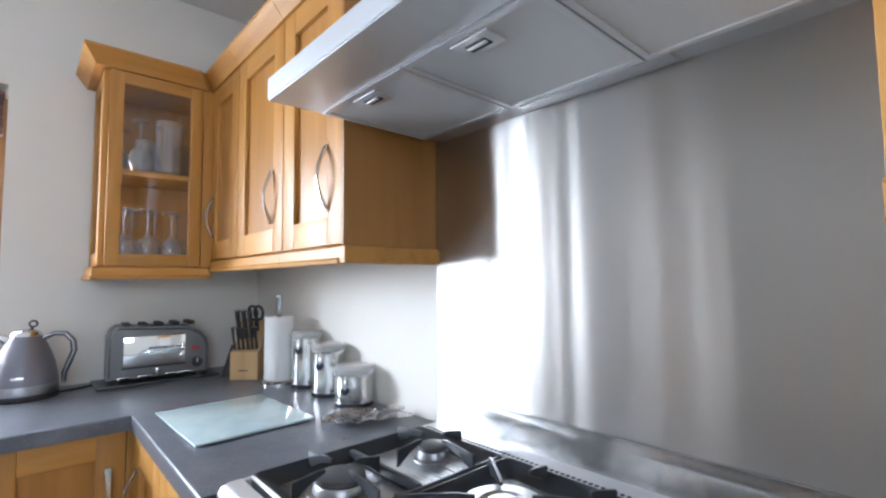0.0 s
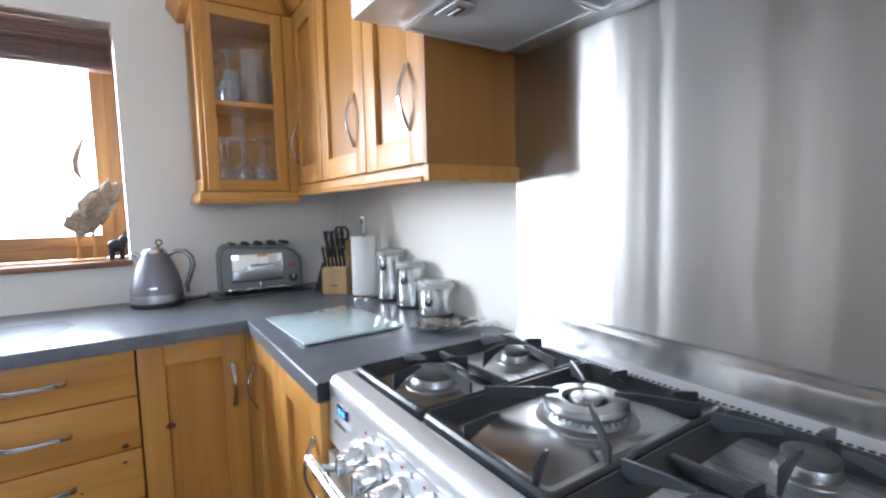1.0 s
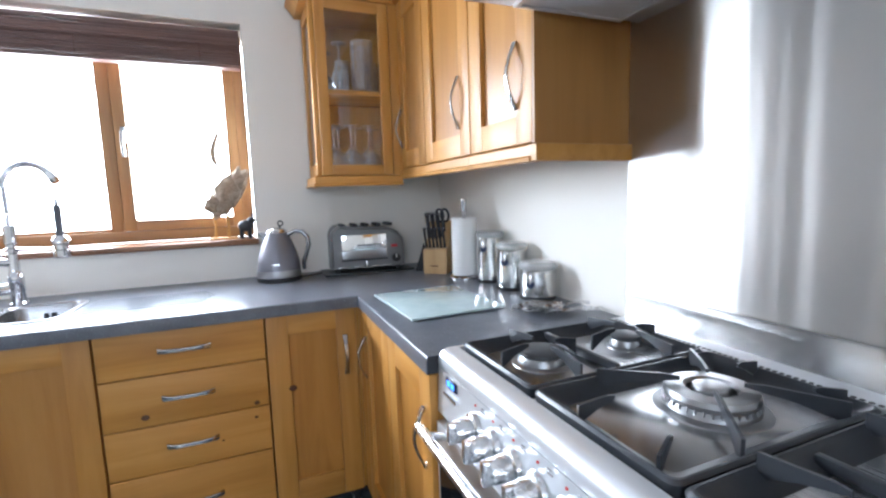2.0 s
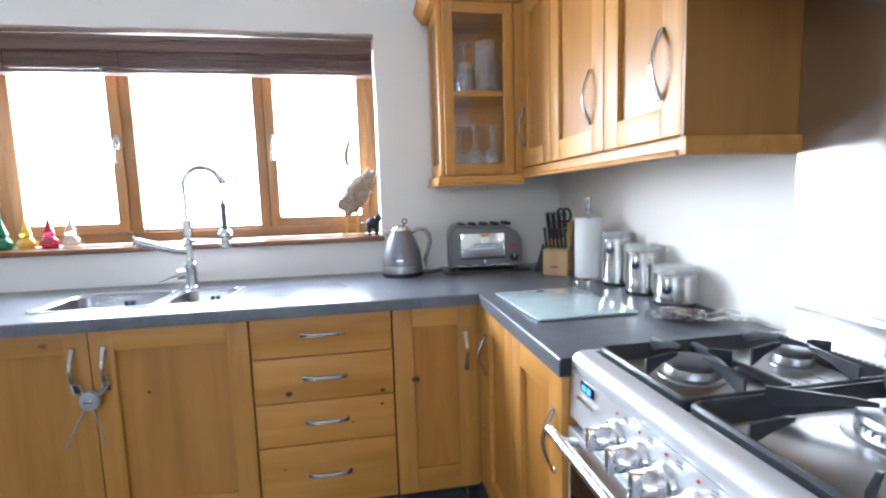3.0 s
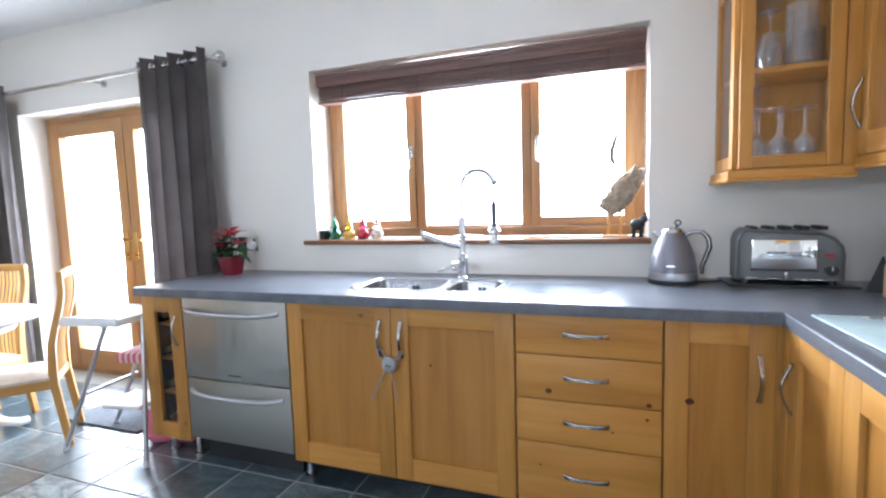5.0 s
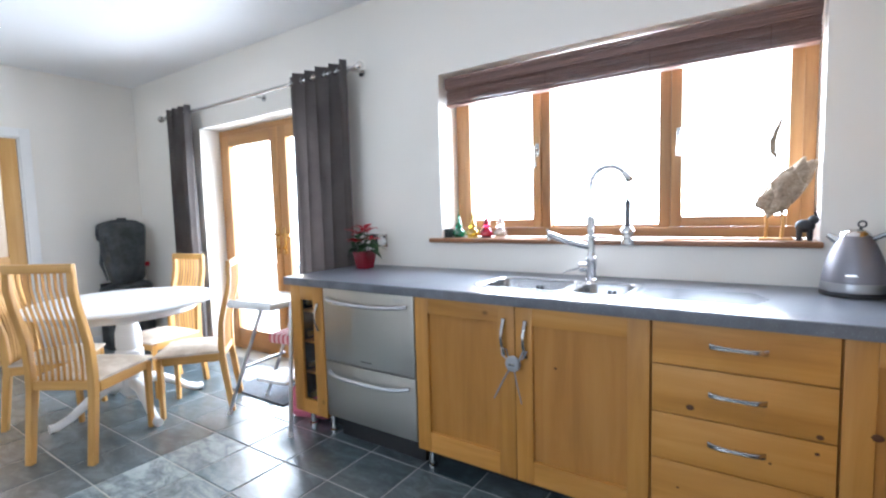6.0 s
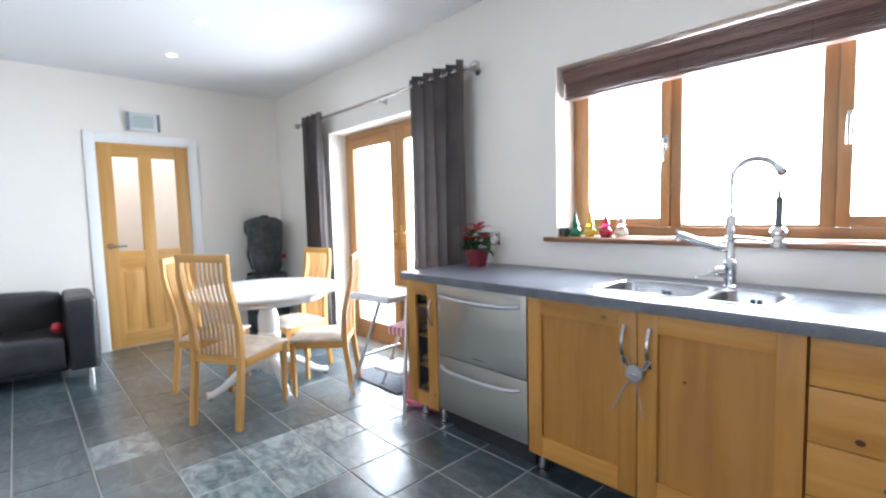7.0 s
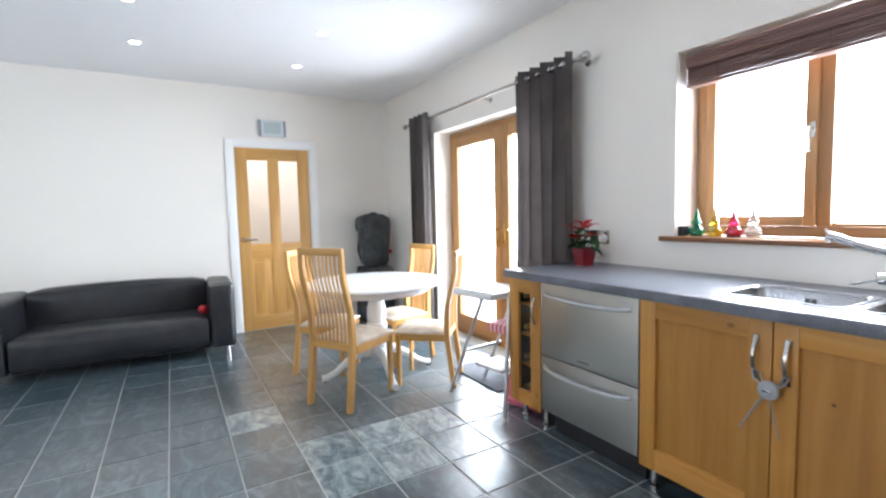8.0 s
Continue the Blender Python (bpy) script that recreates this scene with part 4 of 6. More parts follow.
def ring_frame(bm, x0, x1, y0, y1, z0, z1, w):
    """A cast frame with sides that slope inwards."""
    def loop(i, z):
        a, c, d, e, r = x0 + i, x1 - i, y0 + i, y1 - i, 0.014
        pts = []
        for cx, cy, s in ((c - r, e - r, 0), (a + r, e - r, 90), (a + r, d + r, 180), (c - r, d + r, 270)):
            for k in range(4):
                t = radians(s + 30 * k)
                pts.append(bm.verts.new((cx + r * math.cos(t), cy + r * math.sin(t), z)))
        return pts
    loops = [loop(0.002, z0), loop(0.0, z1 - 0.005), loop(0.004, z1), loop(w * 0.6, z1), loop(w, z1 - 0.006), loop(w + 0.030, z0)]
    for p, q in zip(loops, loops[1:]):
        for k in range(len(p)):
            j = (k + 1) % len(p)
            bm.faces.new((p[k], p[j], q[j], q[k]))
    bmesh.ops.recalc_face_normals(bm, faces=bm.faces)


def burner(parent, x, y, z, r, wok=False):
    b = part("burner", lathe(bmesh.new(), [(0, 0), (r * 1.32, 0), (r * 1.28, 0.003), (r * 1.08, 0.006), (r * 1.03, 0.016), (r * 0.98, 0.020), (0, 0.020)], 36, (x, y, z)), burner_metal, parent)
    if wok:
        bm = lathe(bmesh.new(), [(r * 0.58, 0.020), (r * 1.02, 0.018), (r * 1.06, 0.026), (r * 1.02, 0.034), (r * 0.62, 0.036), (r * 0.55, 0.030)], 36, (x, y, z))
        for k in range(36):
            a = 2 * math.pi * k / 36
            box(bm, x + r * 1.045 * math.cos(a) - 0.0015, x + r * 1.045 * math.cos(a) + 0.0015, y + r * 1.045 * math.sin(a) - 0.0015, y + r * 1.045 * math.sin(a) + 0.0015, z + 0.012, z + 0.020)
        part("flame_ring", bm, burner_metal, b)
        part("cap", lathe(bmesh.new(), [(0, 0.020), (r * 0.42, 0.020), (r * 0.44, 0.030), (r * 0.40, 0.037), (r * 0.2, 0.039), (0, 0.039)], 32, (x, y, z)), burner_metal, b)
    else:
        part("cap", lathe(bmesh.new(), [(0, 0.020), (r * 0.94, 0.020), (r, 0.023), (r * 0.98, 0.029), (r * 0.9, 0.0305), (0, 0.0305)], 32, (x, y, z)), iron_dull, b)


def range_cooker():
    CW, CD = 0.876, 0.572
    c = thing("range_cooker", "stainless steel range cooker with six gas burners", "cooker", at_east(0.612, 1.306, -0.044))
    part("body", boxes((0.003, CW - 0.003, 0.012, CD, 0.06, 0.895), r=0.003), steel_flat, c)
    part("hob_deck", boxes((0.0, CW, 0.03, CD - 0.075, 0.895, 0.922), r=0.004), steel_flat, c)
    prof = [(0.001, 0.896), (0.0, 0.905), (0.002, 0.918), (0.010, 0.929), (0.022, 0.934), (0.046, 0.934), (0.046, 0.896)]
    bm = ribbon(bmesh.new(), prof, CW, 0)
    part("front_rail", bm, silver, c, "rounded bright steel front edge")
    # side trims of the hob
    for x in ((0.0, 0.012), (CW - 0.012, CW)):
        part("side_trim", boxes((*x, 0.046, CD - 0.02, 0.9, 0.934), r=0.003), silver, c)
    # control panel leaning back
    prof = [(0.004, 0.782), (-0.004, 0.790), (0.001, 0.894), (0.03, 0.894), (0.03, 0.782)]
    part("control_panel", ribbon(bmesh.new(), prof, CW, 0), silver, c)
    bm = boxes((0.050, 0.102, -0.0045, 0.0, 0.868, 0.889), r=0.002)
    clock = part("clock_display", bm, mat("dark_blue_display", (0.004, 0.006, 0.05), 0.12)[0], c)
    lit, ln, ll, lb = mat("lit_blue_digits", (0.05, 0.2, 0.9), 0.4)
    lb.inputs["Emission Color"].default_value, lb.inputs["Emission Strength"].default_value = (0.1, 0.35, 1.0, 1), 1.5
    bm = bmesh.new()
    for k in range(4):
        x = 0.060 + 0.008 * k + (0.004 if k > 1 else 0)
        box(bm, x, x + 0.0055, -0.0055, -0.0045, 0.873, 0.884)
    part("digits", bm, lit, clock)
    for k in range(6):
        part("button", rod(bmesh.new(), (0.046 + 0.0115 * k, -0.008, 0.850), (0.046 + 0.0115 * k, 0.0, 0.850), 0.004, n=12), chrome, c)
    red = mat("red_marks", (0.6, 0.03, 0.02), 0.5)[0]
    grey = mat("grey_marks", (0.35, 0.35, 0.36), 0.5)[0]
    for k in range(9):
        x = 0.186 + 0.068 * k
        kn = part("knob", lathe(bmesh.new(), [(0, 0.045), (0.017, 0.045), (0.0205, 0.040), (0.022, 0.012), (0.027, 0.009), (0.029, 0.0), (0, 0)], 28), satin_bright, c, at=Matrix.Translation((x, -0.002, 0.838)) @ Matrix.Rotation(radians(90), 4, "X"))
        part("grip", boxes((-0.0065, 0.0065, -0.021, 0.021, 0.030, 0.058), r=0.004), satin_bright, kn)
        part("print", boxes((x - 0.0022, x + 0.0022, -0.0025, 0.0, 0.879, 0.8825), r=0.0006), red, c)
        part("print", boxes((x + 0.024, x + 0.036, -0.0022, 0.0, 0.878, 0.880), (x + 0.024, x + 0.033, -0.0022, 0.0, 0.884, 0.886)), grey, c)
    # two oven doors
    smoked = mat("smoked_oven_glass", (0.006, 0.006, 0.007), 0.06)[0]
    for a, b in ((0.006, 0.445), (0.451, CW - 0.006)):
        d = part("oven_door", boxes((a, b, -0.012, 0.012, 0.14, 0.772), r=0.004), steel_flat, c)
        part("door_glass", boxes((a + 0.02, b - 0.02, -0.016, -0.011, 0.17, 0.70), r=0.002), smoked, d)
        bm = bmesh.new()
        rod(bm, (a + 0.006, -0.055, 0.768), (b - 0.006, -0.055, 0.768), 0.0115, n=20)
        for x in (a + 0.045, b - 0.045):
            rod(bm, (x, -0.055, 0.768), (x, -0.010, 0.752), 0.008)
        part("handle", bm, satin_bright, d, "straight satin steel bar handle")
    part("kick_panel", boxes((0.006, CW - 0.006, 0.02, 0.04, 0.046, 0.135)), black, c)
    # three cast pan supports over pressed steel wells
    zx = (0.014, 0.292, 0.584, 0.856)
    ya, yb, zw, zt = 0.052, CD - 0.098, 0.923, 0.946
    for i in range(3):
        a, b = zx[i] + 0.002, zx[i + 1] - 0.002
        m = (a + b) / 2
        part("well", boxes((a + 0.02, b - 0.02, ya + 0.02, yb - 0.02, 0.9215, zw + 0.0012), r=0.004), well_steel if i == 1 else dark_steel, c)
        bm = bmesh.new()
        ring_frame(bm, a, b, ya, yb, zw, zt, 0.012)
        sup = part("pan_support", bm, iron, c, "black cast iron pan support")

        def blade(*spec):
            fb = bmesh.new()
            finger(fb, *spec)
            part("finger", fb, iron, sup, smooth=0.15)
        if i == 1:
            cx, cy = m, 0.295
            for k in range(4):
                u = radians(45 + 90 * k)
                sx, sy = math.cos(u), math.sin(u)
                blade((cx + math.copysign(0.132, sx), cy + math.copysign(0.115, sy)), (cx + sx * 0.045, cy + sy * 0.045), zw + 0.006, zt + 0.024)
            for p, q in (((a + 0.105, ya + 0.012), (a + 0.112, ya + 0.075)), ((b - 0.035, ya + 0.012), (b - 0.055, ya + 0.055)), ((a + 0.105, yb - 0.012), (a + 0.110, yb - 0.070)), ((b - 0.045, yb - 0.012), (b - 0.060, yb - 0.065))):
                blade(p, q, zw + 0.006, zt + 0.020)
        else:
            for cy, r in ((ya + 0.118, 0.046), (yb - 0.080, 0.034)):
                for sx, sy, l in ((-1, 0, 0.125), (1, 0, 0.125), (0, -1, 0.095), (0, 1, 0.085)):
                    blade((m + sx * l, cy + sy * l), (m + sx * 0.032, cy + sy * 0.032), zw + 0.006, zt + 0.024)
            part("cross_bar", boxes((a + 0.02, b - 0.02, (ya + yb) / 2 - 0.006, (ya + yb) / 2 + 0.006, zt - 0.020, zt - 0.002), r=0.003), iron, sup)
        if i == 1:
            burner(c, m, 0.295, zw, 0.066, True)
        else:
            burner(c, m, ya + 0.118, zw, 0.047)
            burner(c, m, yb - 0.080, zw, 0.033)
    # vent strip with slots, and the upstand
    part("vent_strip", boxes((0.0, CW, CD - 0.088, CD - 0.014, 0.896, 0.938), r=0.003), steel_flat, c)
    bm = bmesh.new()
    for k in range(70):
        x = 0.02 + k * 0.0119
        rod(bm, (x, CD - 0.078, 0.9365), (x, CD - 0.078, 0.9388), 0.0044, n=8)
    part("vent_grille", bm, black, c)
    prof = [(CD - 0.030, 0.93), (CD - 0.016, 1.002), (CD - 0.016, 1.009), (CD - 0.007, 1.009), (CD - 0.007, 0.93)]
    part("upstand", ribbon(bmesh.new(), prof, CW, 0), upstand_steel, c)


steel_flat = steel("plain_brushed_steel", (0.74, 0.745, 0.76), 0.44, 0)
burner_metal = steel("dull_burner_metal", (0.36, 0.36, 0.365), 0.34)
upstand_steel = steel("upstand_steel", (0.56, 0.56, 0.56), 0.20, 0, 0.8, 0.25)
well_steel = steel("polished_well_steel", (0.56, 0.56, 0.57), 0.24, 0)
dark_steel = steel("heat_darkened_steel", (0.40, 0.405, 0.42), 0.28, 0)
satin_bright = steel("bright_satin_steel", (0.84, 0.84, 0.85), 0.27)
silver = mat("silver_enamel", (0.70, 0.715, 0.74), 0.30, 0.45)[0]
iron_dull = mat("dull_black_cap", (0.06, 0.062, 0.066), 0.5)[0]
range_cooker()

# splashback sheet on the east wall
solid("splashback", boxes((E - 0.005, E - 0.001, 0.425, 1.334, 0.90, 1.652)), brushed, "brushed stainless steel splashback behind the cooker", "splashback")


def cooker_hood():
    h = thing("cooker_hood", "brushed stainless steel canopy hood with mesh filters", "cooker hood", Matrix.Translation((0.024, 0.413, -0.030)))
    L = 1.328 - 0.432
    prof = [(0.672, 1.668), (0.672, 1.716), (E - 0.026, 1.735), (E - 0.026, 1.674), (1.098, 1.676), (1.098, 1.716), (0.79, 1.712), (0.79, 1.671)]
    bm = bmesh.new()
    a = [bm.verts.new((x, 0, z)) for x, z in prof]
    c = [bm.verts.new((x, L, z)) for x, z in prof]
    bm.faces.new(a)
    bm.faces.new(c[::-1])
    for k in range(len(a)):
        j = (k + 1) % len(a)
        bm.faces.new((a[k], c[k], c[j], a[j]))
    bmesh.ops.recalc_face_normals(bm, faces=bm.faces)
    bmesh.ops.bevel(bm, geom=[e for e in bm.edges if all(abs(v.co.x - 0.672) < 1e-4 for v in e.verts)], offset=0.003, segments=2, affect="EDGES")
    part("canopy", bm, brushed_hood, h)
    part("chimney", boxes((0.90, E - 0.026, 0.32, 0.58, 1.736, H + 0.028), r=0.003), brushed_hood, h)
    w = L / 3
    for k in range(3):
        y0 = k * w + 0.002
        y1 = (k + 1) * w - 0.002
        f = part("filter", boxes((0.806, 1.084, y0 + 0.012, y1 - 0.012, 1.671, 1.678)), mesh_grey, h, "pale grey metal mesh filter")
        part("filter_frame", boxes((0.793, 0.806, y0, y1, 1.668, 1.679), (1.084, 1.097, y0, y1, 1.668, 1.679), (0.806, 1.084, y0, y0 + 0.012, 1.668, 1.679), (0.806, 1.084, y1 - 0.012, y1, 1.668, 1.679)), silver, f)
        m = (y0 + y1) / 2
        l = part("latch", boxes((0.810, 0.858, m - 0.040, m + 0.040, 1.666, 1.6705), r=0.002), silver, f)
        part("slot", boxes((0.824, 0.846, m - 0.022, m + 0.022, 1.6645, 1.6665), r=0.001), black, l)
        part("slider", boxes((0.829, 0.836, m - 0.020, m + 0.020, 1.662, 1.665), r=0.001), silver, l)
    part("lamp_cover", boxes((1.102, 1.140, 0.26, 0.58, 1.668, 1.682), r=0.002), brushed_hood, h)


def filter_mesh():
    m, nd, lk, b = mat("filter_mesh", (0.62, 0.63, 0.64), 0.5, 0.15)
    ck = nd.new("ShaderNodeTexChecker")
    ck.inputs["Scale"].default_value = 420
    ck.inputs["Color1"].default_value, ck.inputs["Color2"].default_value = (0.80, 0.81, 0.82, 1), (0.50, 0.51, 0.52, 1)
    lk.new(coords(nd, lk, shuffle=False), ck.inputs["Vector"])
    lk.new(ck.outputs["Color"], b.inputs["Base Color"])
    bump(nd, lk, ck.outputs["Fac"], b, 0.3, 0.001)
    return m


mesh_grey = filter_mesh()
brushed_hood = steel("hood_steel", (0.60, 0.615, 0.64), 0.48, 1)
cooker_hood()


# ---- things on the worktop ----
def kettle():
    k = thing("kettle", "purple-grey metal jug kettle with a chrome handle", "kettle", Matrix.Translation((0.348, 2.540, TOP)) @ Matrix.Rotation(radians(-12), 4, "Z") @ Matrix.Diagonal((1.07, 1.07, 1.05, 1)))
    grey = mat("pewter_grey_enamel", (0.22, 0.217, 0.25), 0.42, 0.5)[0]
    part("power_base", lathe(bmesh.new(), [(0, 0), (0.088, 0), (0.090, 0.006), (0.088, 0.016), (0, 0.016)], 40), black, k)
    part("foot_band", lathe(bmesh.new(), [(0.0, 0.017), (0.088, 0.017), (0.089, 0.022), (0.086, 0.046), (0, 0.046)], 40), steel("dull_kettle_band", (0.40, 0.40, 0.42), 0.38), k)
    part("body", lathe(bmesh.new(), [(0, 0.047), (0.086, 0.047), (0.083, 0.075), (0.075, 0.115), (0.063, 0.150), (0.050, 0.180), (0.042, 0.196), (0.040, 0.200), (0, 0.200)], 48), grey, k)
    lid = part("lid", lathe(bmesh.new(), [(0.041, 0.200), (0.040, 0.206), (0.032, 0.216), (0.018, 0.222), (0, 0.224)], 40), chrome, k)
    bm = bmesh.new()
    rod(bm, (0.012, 0, 0.220), (0.014, 0, 0.230), 0.004)
    tube(bm, [(0.016 + 0.010 * math.cos(a), 0, 0.239 + 0.010 * math.sin(a)) for a in [2 * math.pi * i / 16 for i in range(17)]], 0.0028, 8)
    part("ring", bm, black, lid)
    bm = bmesh.new()
    tube(bm, [(-0.036, 0, 0.180), (-0.056, 0, 0.192), (-0.070, 0, 0.203)], [0.020, 0.014, 0.009], 14)
    part("spout", bm, chrome, k)
    bm = bmesh.new()
    tube(bm, [(0.040, 0, 0.188), (0.070, 0, 0.204), (0.100, 0, 0.202), (0.120, 0, 0.178), (0.124, 0, 0.145), (0.112, 0, 0.105), (0.100, 0, 0.070), (0.100, 0, 0.040)], [0.010, 0.0095, 0.011, 0.012, 0.012, 0.011, 0.010, 0.008], 14, 0.8)
    part("handle", bm, steel("smoked_chrome", (0.30, 0.30, 0.315), 0.16), k, "curved smoked chrome handle")
    part("badge", boxes((-0.016, 0.016, -0.0845, -0.078, 0.066, 0.078), r=0.002), chrome, k)
    bm = bmesh.new()
    tube(bm, [(0.08, 0.02, 0.004), (0.13, 0.05, 0.004), (0.18, 0.10, 0.004), (0.22, 0.12, 0.004)], 0.0035, 8)
    part("cable", bm, black, k)


def toaster():
    wd, dp, ht = 0.335, 0.15, 0.215
    t = thing("toaster", "grey metal toaster with a mirror-polished front and rounded ends", "toaster", Matrix.Translation((0.755, 2.590, TOP + 0.008)) @ Matrix.Rotation(radians(-4), 4, "Z") @ Matrix.Diagonal((1.05, 1.0, 1.0, 1)))
    grey = steel("grey_hammered_metal", (0.20, 0.20, 0.205), 0.42)
    # outline seen from the front: left corner square-ish, right end falls away
    front = [(-wd / 2, 0.012), (wd / 2, 0.012), (wd / 2, 0.11), (wd / 2 - 0.006, 0.145), (wd / 2 - 0.03, 0.178), (wd / 2 - 0.07, 0.20), (-wd / 2 + 0.03, ht), (-wd / 2 + 0.01, 0.198), (-wd / 2, 0.17)]
    bm = ribbon(bmesh.new(), front, dp, 1)
    bmesh.ops.translate(bm, verts=bm.verts, vec=(0, -dp / 2, 0))
    bmesh.ops.bevel(bm, geom=[e for e in bm.edges if abs(e.verts[0].co.y - e.verts[1].co.y) < 1e-5], offset=0.012, segments=3, affect="EDGES")
    part("body", bm, grey, t)
    part("mirror_plate", boxes((-0.118, 0.082, -dp / 2 - 0.004, -dp / 2 + 0.002, 0.058, 0.172), r=0.003), chrome_clean, t, "mirror-polished steel front plate")
    part("plate_bead", boxes((-0.122, 0.086, -dp / 2 - 0.005, -dp / 2, 0.050, 0.057), r=0.002), black, t)
    bm = rod(bmesh.new(), (0.122, -dp / 2 - 0.022, 0.055), (0.122, -dp / 2 + 0.002, 0.055), 0.019, n=24)
    d = part("dial", bm, black, t)
    part("pointer", boxes((0.120, 0.124, -dp / 2 - 0.024, -dp / 2 - 0.021, 0.056, 0.072)), white_gloss, d)
    part("label", boxes((0.104, 0.132, -dp / 2 - 0.003, -dp / 2, 0.106, 0.118)), mat("red_label", (0.45, 0.02, 0.03), 0.4)[0], t)
    part("lever", boxes((-0.016, -0.006, -dp / 2 - 0.014, -dp / 2 + 0.002, 0.018, 0.048), r=0.003), chrome, t)
    for x in (-0.115, -0.05, 0.035, 0.08):
        part("foot_trim", boxes((x - 0.02, x + 0.02, -dp / 2 - 0.003, -dp / 2 + 0.002, 0.014, 0.022), r=0.001), chrome, t)
    for k in range(5):
        x = -0.12 + 0.053 * k
        part("slot_guard", boxes((x, x + 0.024, -0.06, 0.06, ht - 0.008, ht + 0.007), r=0.004), black, t)
    for x in (-0.14, 0.13):
        for y in (-0.07, 0.07):
            part("foot", rod(bmesh.new(), (x, y, 0.0), (x, y, 0.014), 0.012), black, t)
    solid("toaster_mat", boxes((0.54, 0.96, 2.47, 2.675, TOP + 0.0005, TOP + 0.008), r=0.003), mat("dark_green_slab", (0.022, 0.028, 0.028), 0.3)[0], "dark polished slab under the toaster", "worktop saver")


def knife_block():
    k = thing("knife_block", "pale wooden knife block filled with black-handled knives", "knife block", Matrix.Translation((1.040, 2.345, TOP)) @ Matrix.Rotation(radians(-38), 4, "Z"))
    pale = wood("pale_beech", (0.42, 0.26, 0.11), (0.54, 0.36, 0.17), (0.62, 0.43, 0.23), 2, 0.5, False)
    bm = ribbon(bmesh.new(), [(-0.075, 0.0), (0.075, 0.0), (0.085, 0.225), (0.045, 0.235), (-0.035, 0.120), (-0.075, 0.112)], 0.108, 0)
    bmesh.ops.translate(bm, verts=bm.verts, vec=(-0.054, 0, 0))
    bmesh.ops.bevel(bm, geom=bm.edges[:], offset=0.003, segments=2, affect="EDGES")
    part("block", bm, pale, k)
    part("stamp", boxes((-0.02, 0.015, -0.0765, -0.0745, 0.035, 0.040)), mat("dark_stamp", (0.12, 0.06, 0.03), 0.6)[0], k)

    def knife(x, y, z, ln, r, tilt):
        a = Vector((0, -math.sin(tilt), math.cos(tilt)))
        p = Vector((x, y, z))
        bm = bmesh.new()
        tube(bm, [p, p + a * ln * 0.3, p + a * ln * 0.7 + Vector((0, -0.003, 0)), p + a * ln], [r, r * 0.85, r * 0.95, r], 10, 0.6)
        h = part("knife_handle", bm, black, k)
        part("end_cap", rod(bmesh.new(), p + a * (ln - 0.001), p + a * (ln + 0.005), r * 0.9, n=10), chrome, h)
        part("bolster", rod(bmesh.new(), p + a * -0.012, p, r * 1.0, n=10), chrome, h)
    for i in range(6):
        knife(-0.043 + 0.0172 * i, -0.055, 0.122, 0.088, 0.0078, 0.30)
    for i in range(3):
        knife(-0.040 + 0.024 * i, -0.005, 0.165, 0.112, 0.0125, 0.36)
    bm = bmesh.new()
    for s in (-1, 1):
        c0 = Vector((0.030 + s * 0.012, -0.035, 0.262))
        tube(bm, [c0 + Vector((0.017 * math.cos(a), -0.25 * 0.028 * math.sin(a), 0.028 * math.sin(a))) for a in [2 * math.pi * i / 18 for i in range(19)]], 0.0055, 8)
    rod(bm, (0.030, -0.018, 0.19), (0.030, -0.028, 0.240), 0.009)
    part("scissors", bm, black, k)
    # dark wedge at the block's left side
    s = bmesh.new()
    ribbon(s, [(-0.03, 0.0), (0.03, 0.0), (0.026, 0.09), (0.012, 0.13)], 0.014, 1)
    solid("dark_wedge", s, black, "black wedge standing beside the knife block", "cable", Matrix.Translation((0.972, 2.405, TOP)) @ Matrix.Rotation(radians(-38), 4, "Z"))


def paper_roll():
    p = thing("paper_towel_holder", "steel paper towel stand with a white roll", "paper towel", Matrix.Translation((1.075, 2.140, TOP)))
    part("base_plate", lathe(bmesh.new(), [(0, 0), (0.066, 0), (0.066, 0.008), (0.060, 0.014), (0, 0.014)], 36), chrome, p)
    paper = paint("soft_white_paper", (0.83, 0.83, 0.82), 0.9, 0.5, 90)
    part("roll", lathe(bmesh.new(), [(0.020, 0.018), (0.052, 0.016), (0.054, 0.020), (0.054, 0.252), (0.052, 0.256), (0.020, 0.254), (0.020, 0.018)], 40), paper, p, "white paper towel roll")
    part("post", lathe(bmesh.new(), [(0, 0.014), (0.009, 0.014), (0.009, 0.28), (0.0115, 0.284), (0.0115, 0.322), (0.013, 0.326), (0.012, 0.334), (0, 0.337)], 20), chrome, p)
    part("tension_post", lathe(bmesh.new(), [(0, 0.012), (0.006, 0.012), (0.006, 0.118), (0.0095, 0.122), (0.0095, 0.130), (0, 0.134)], 16, (0.030, -0.062, 0)), satin_bright, p)


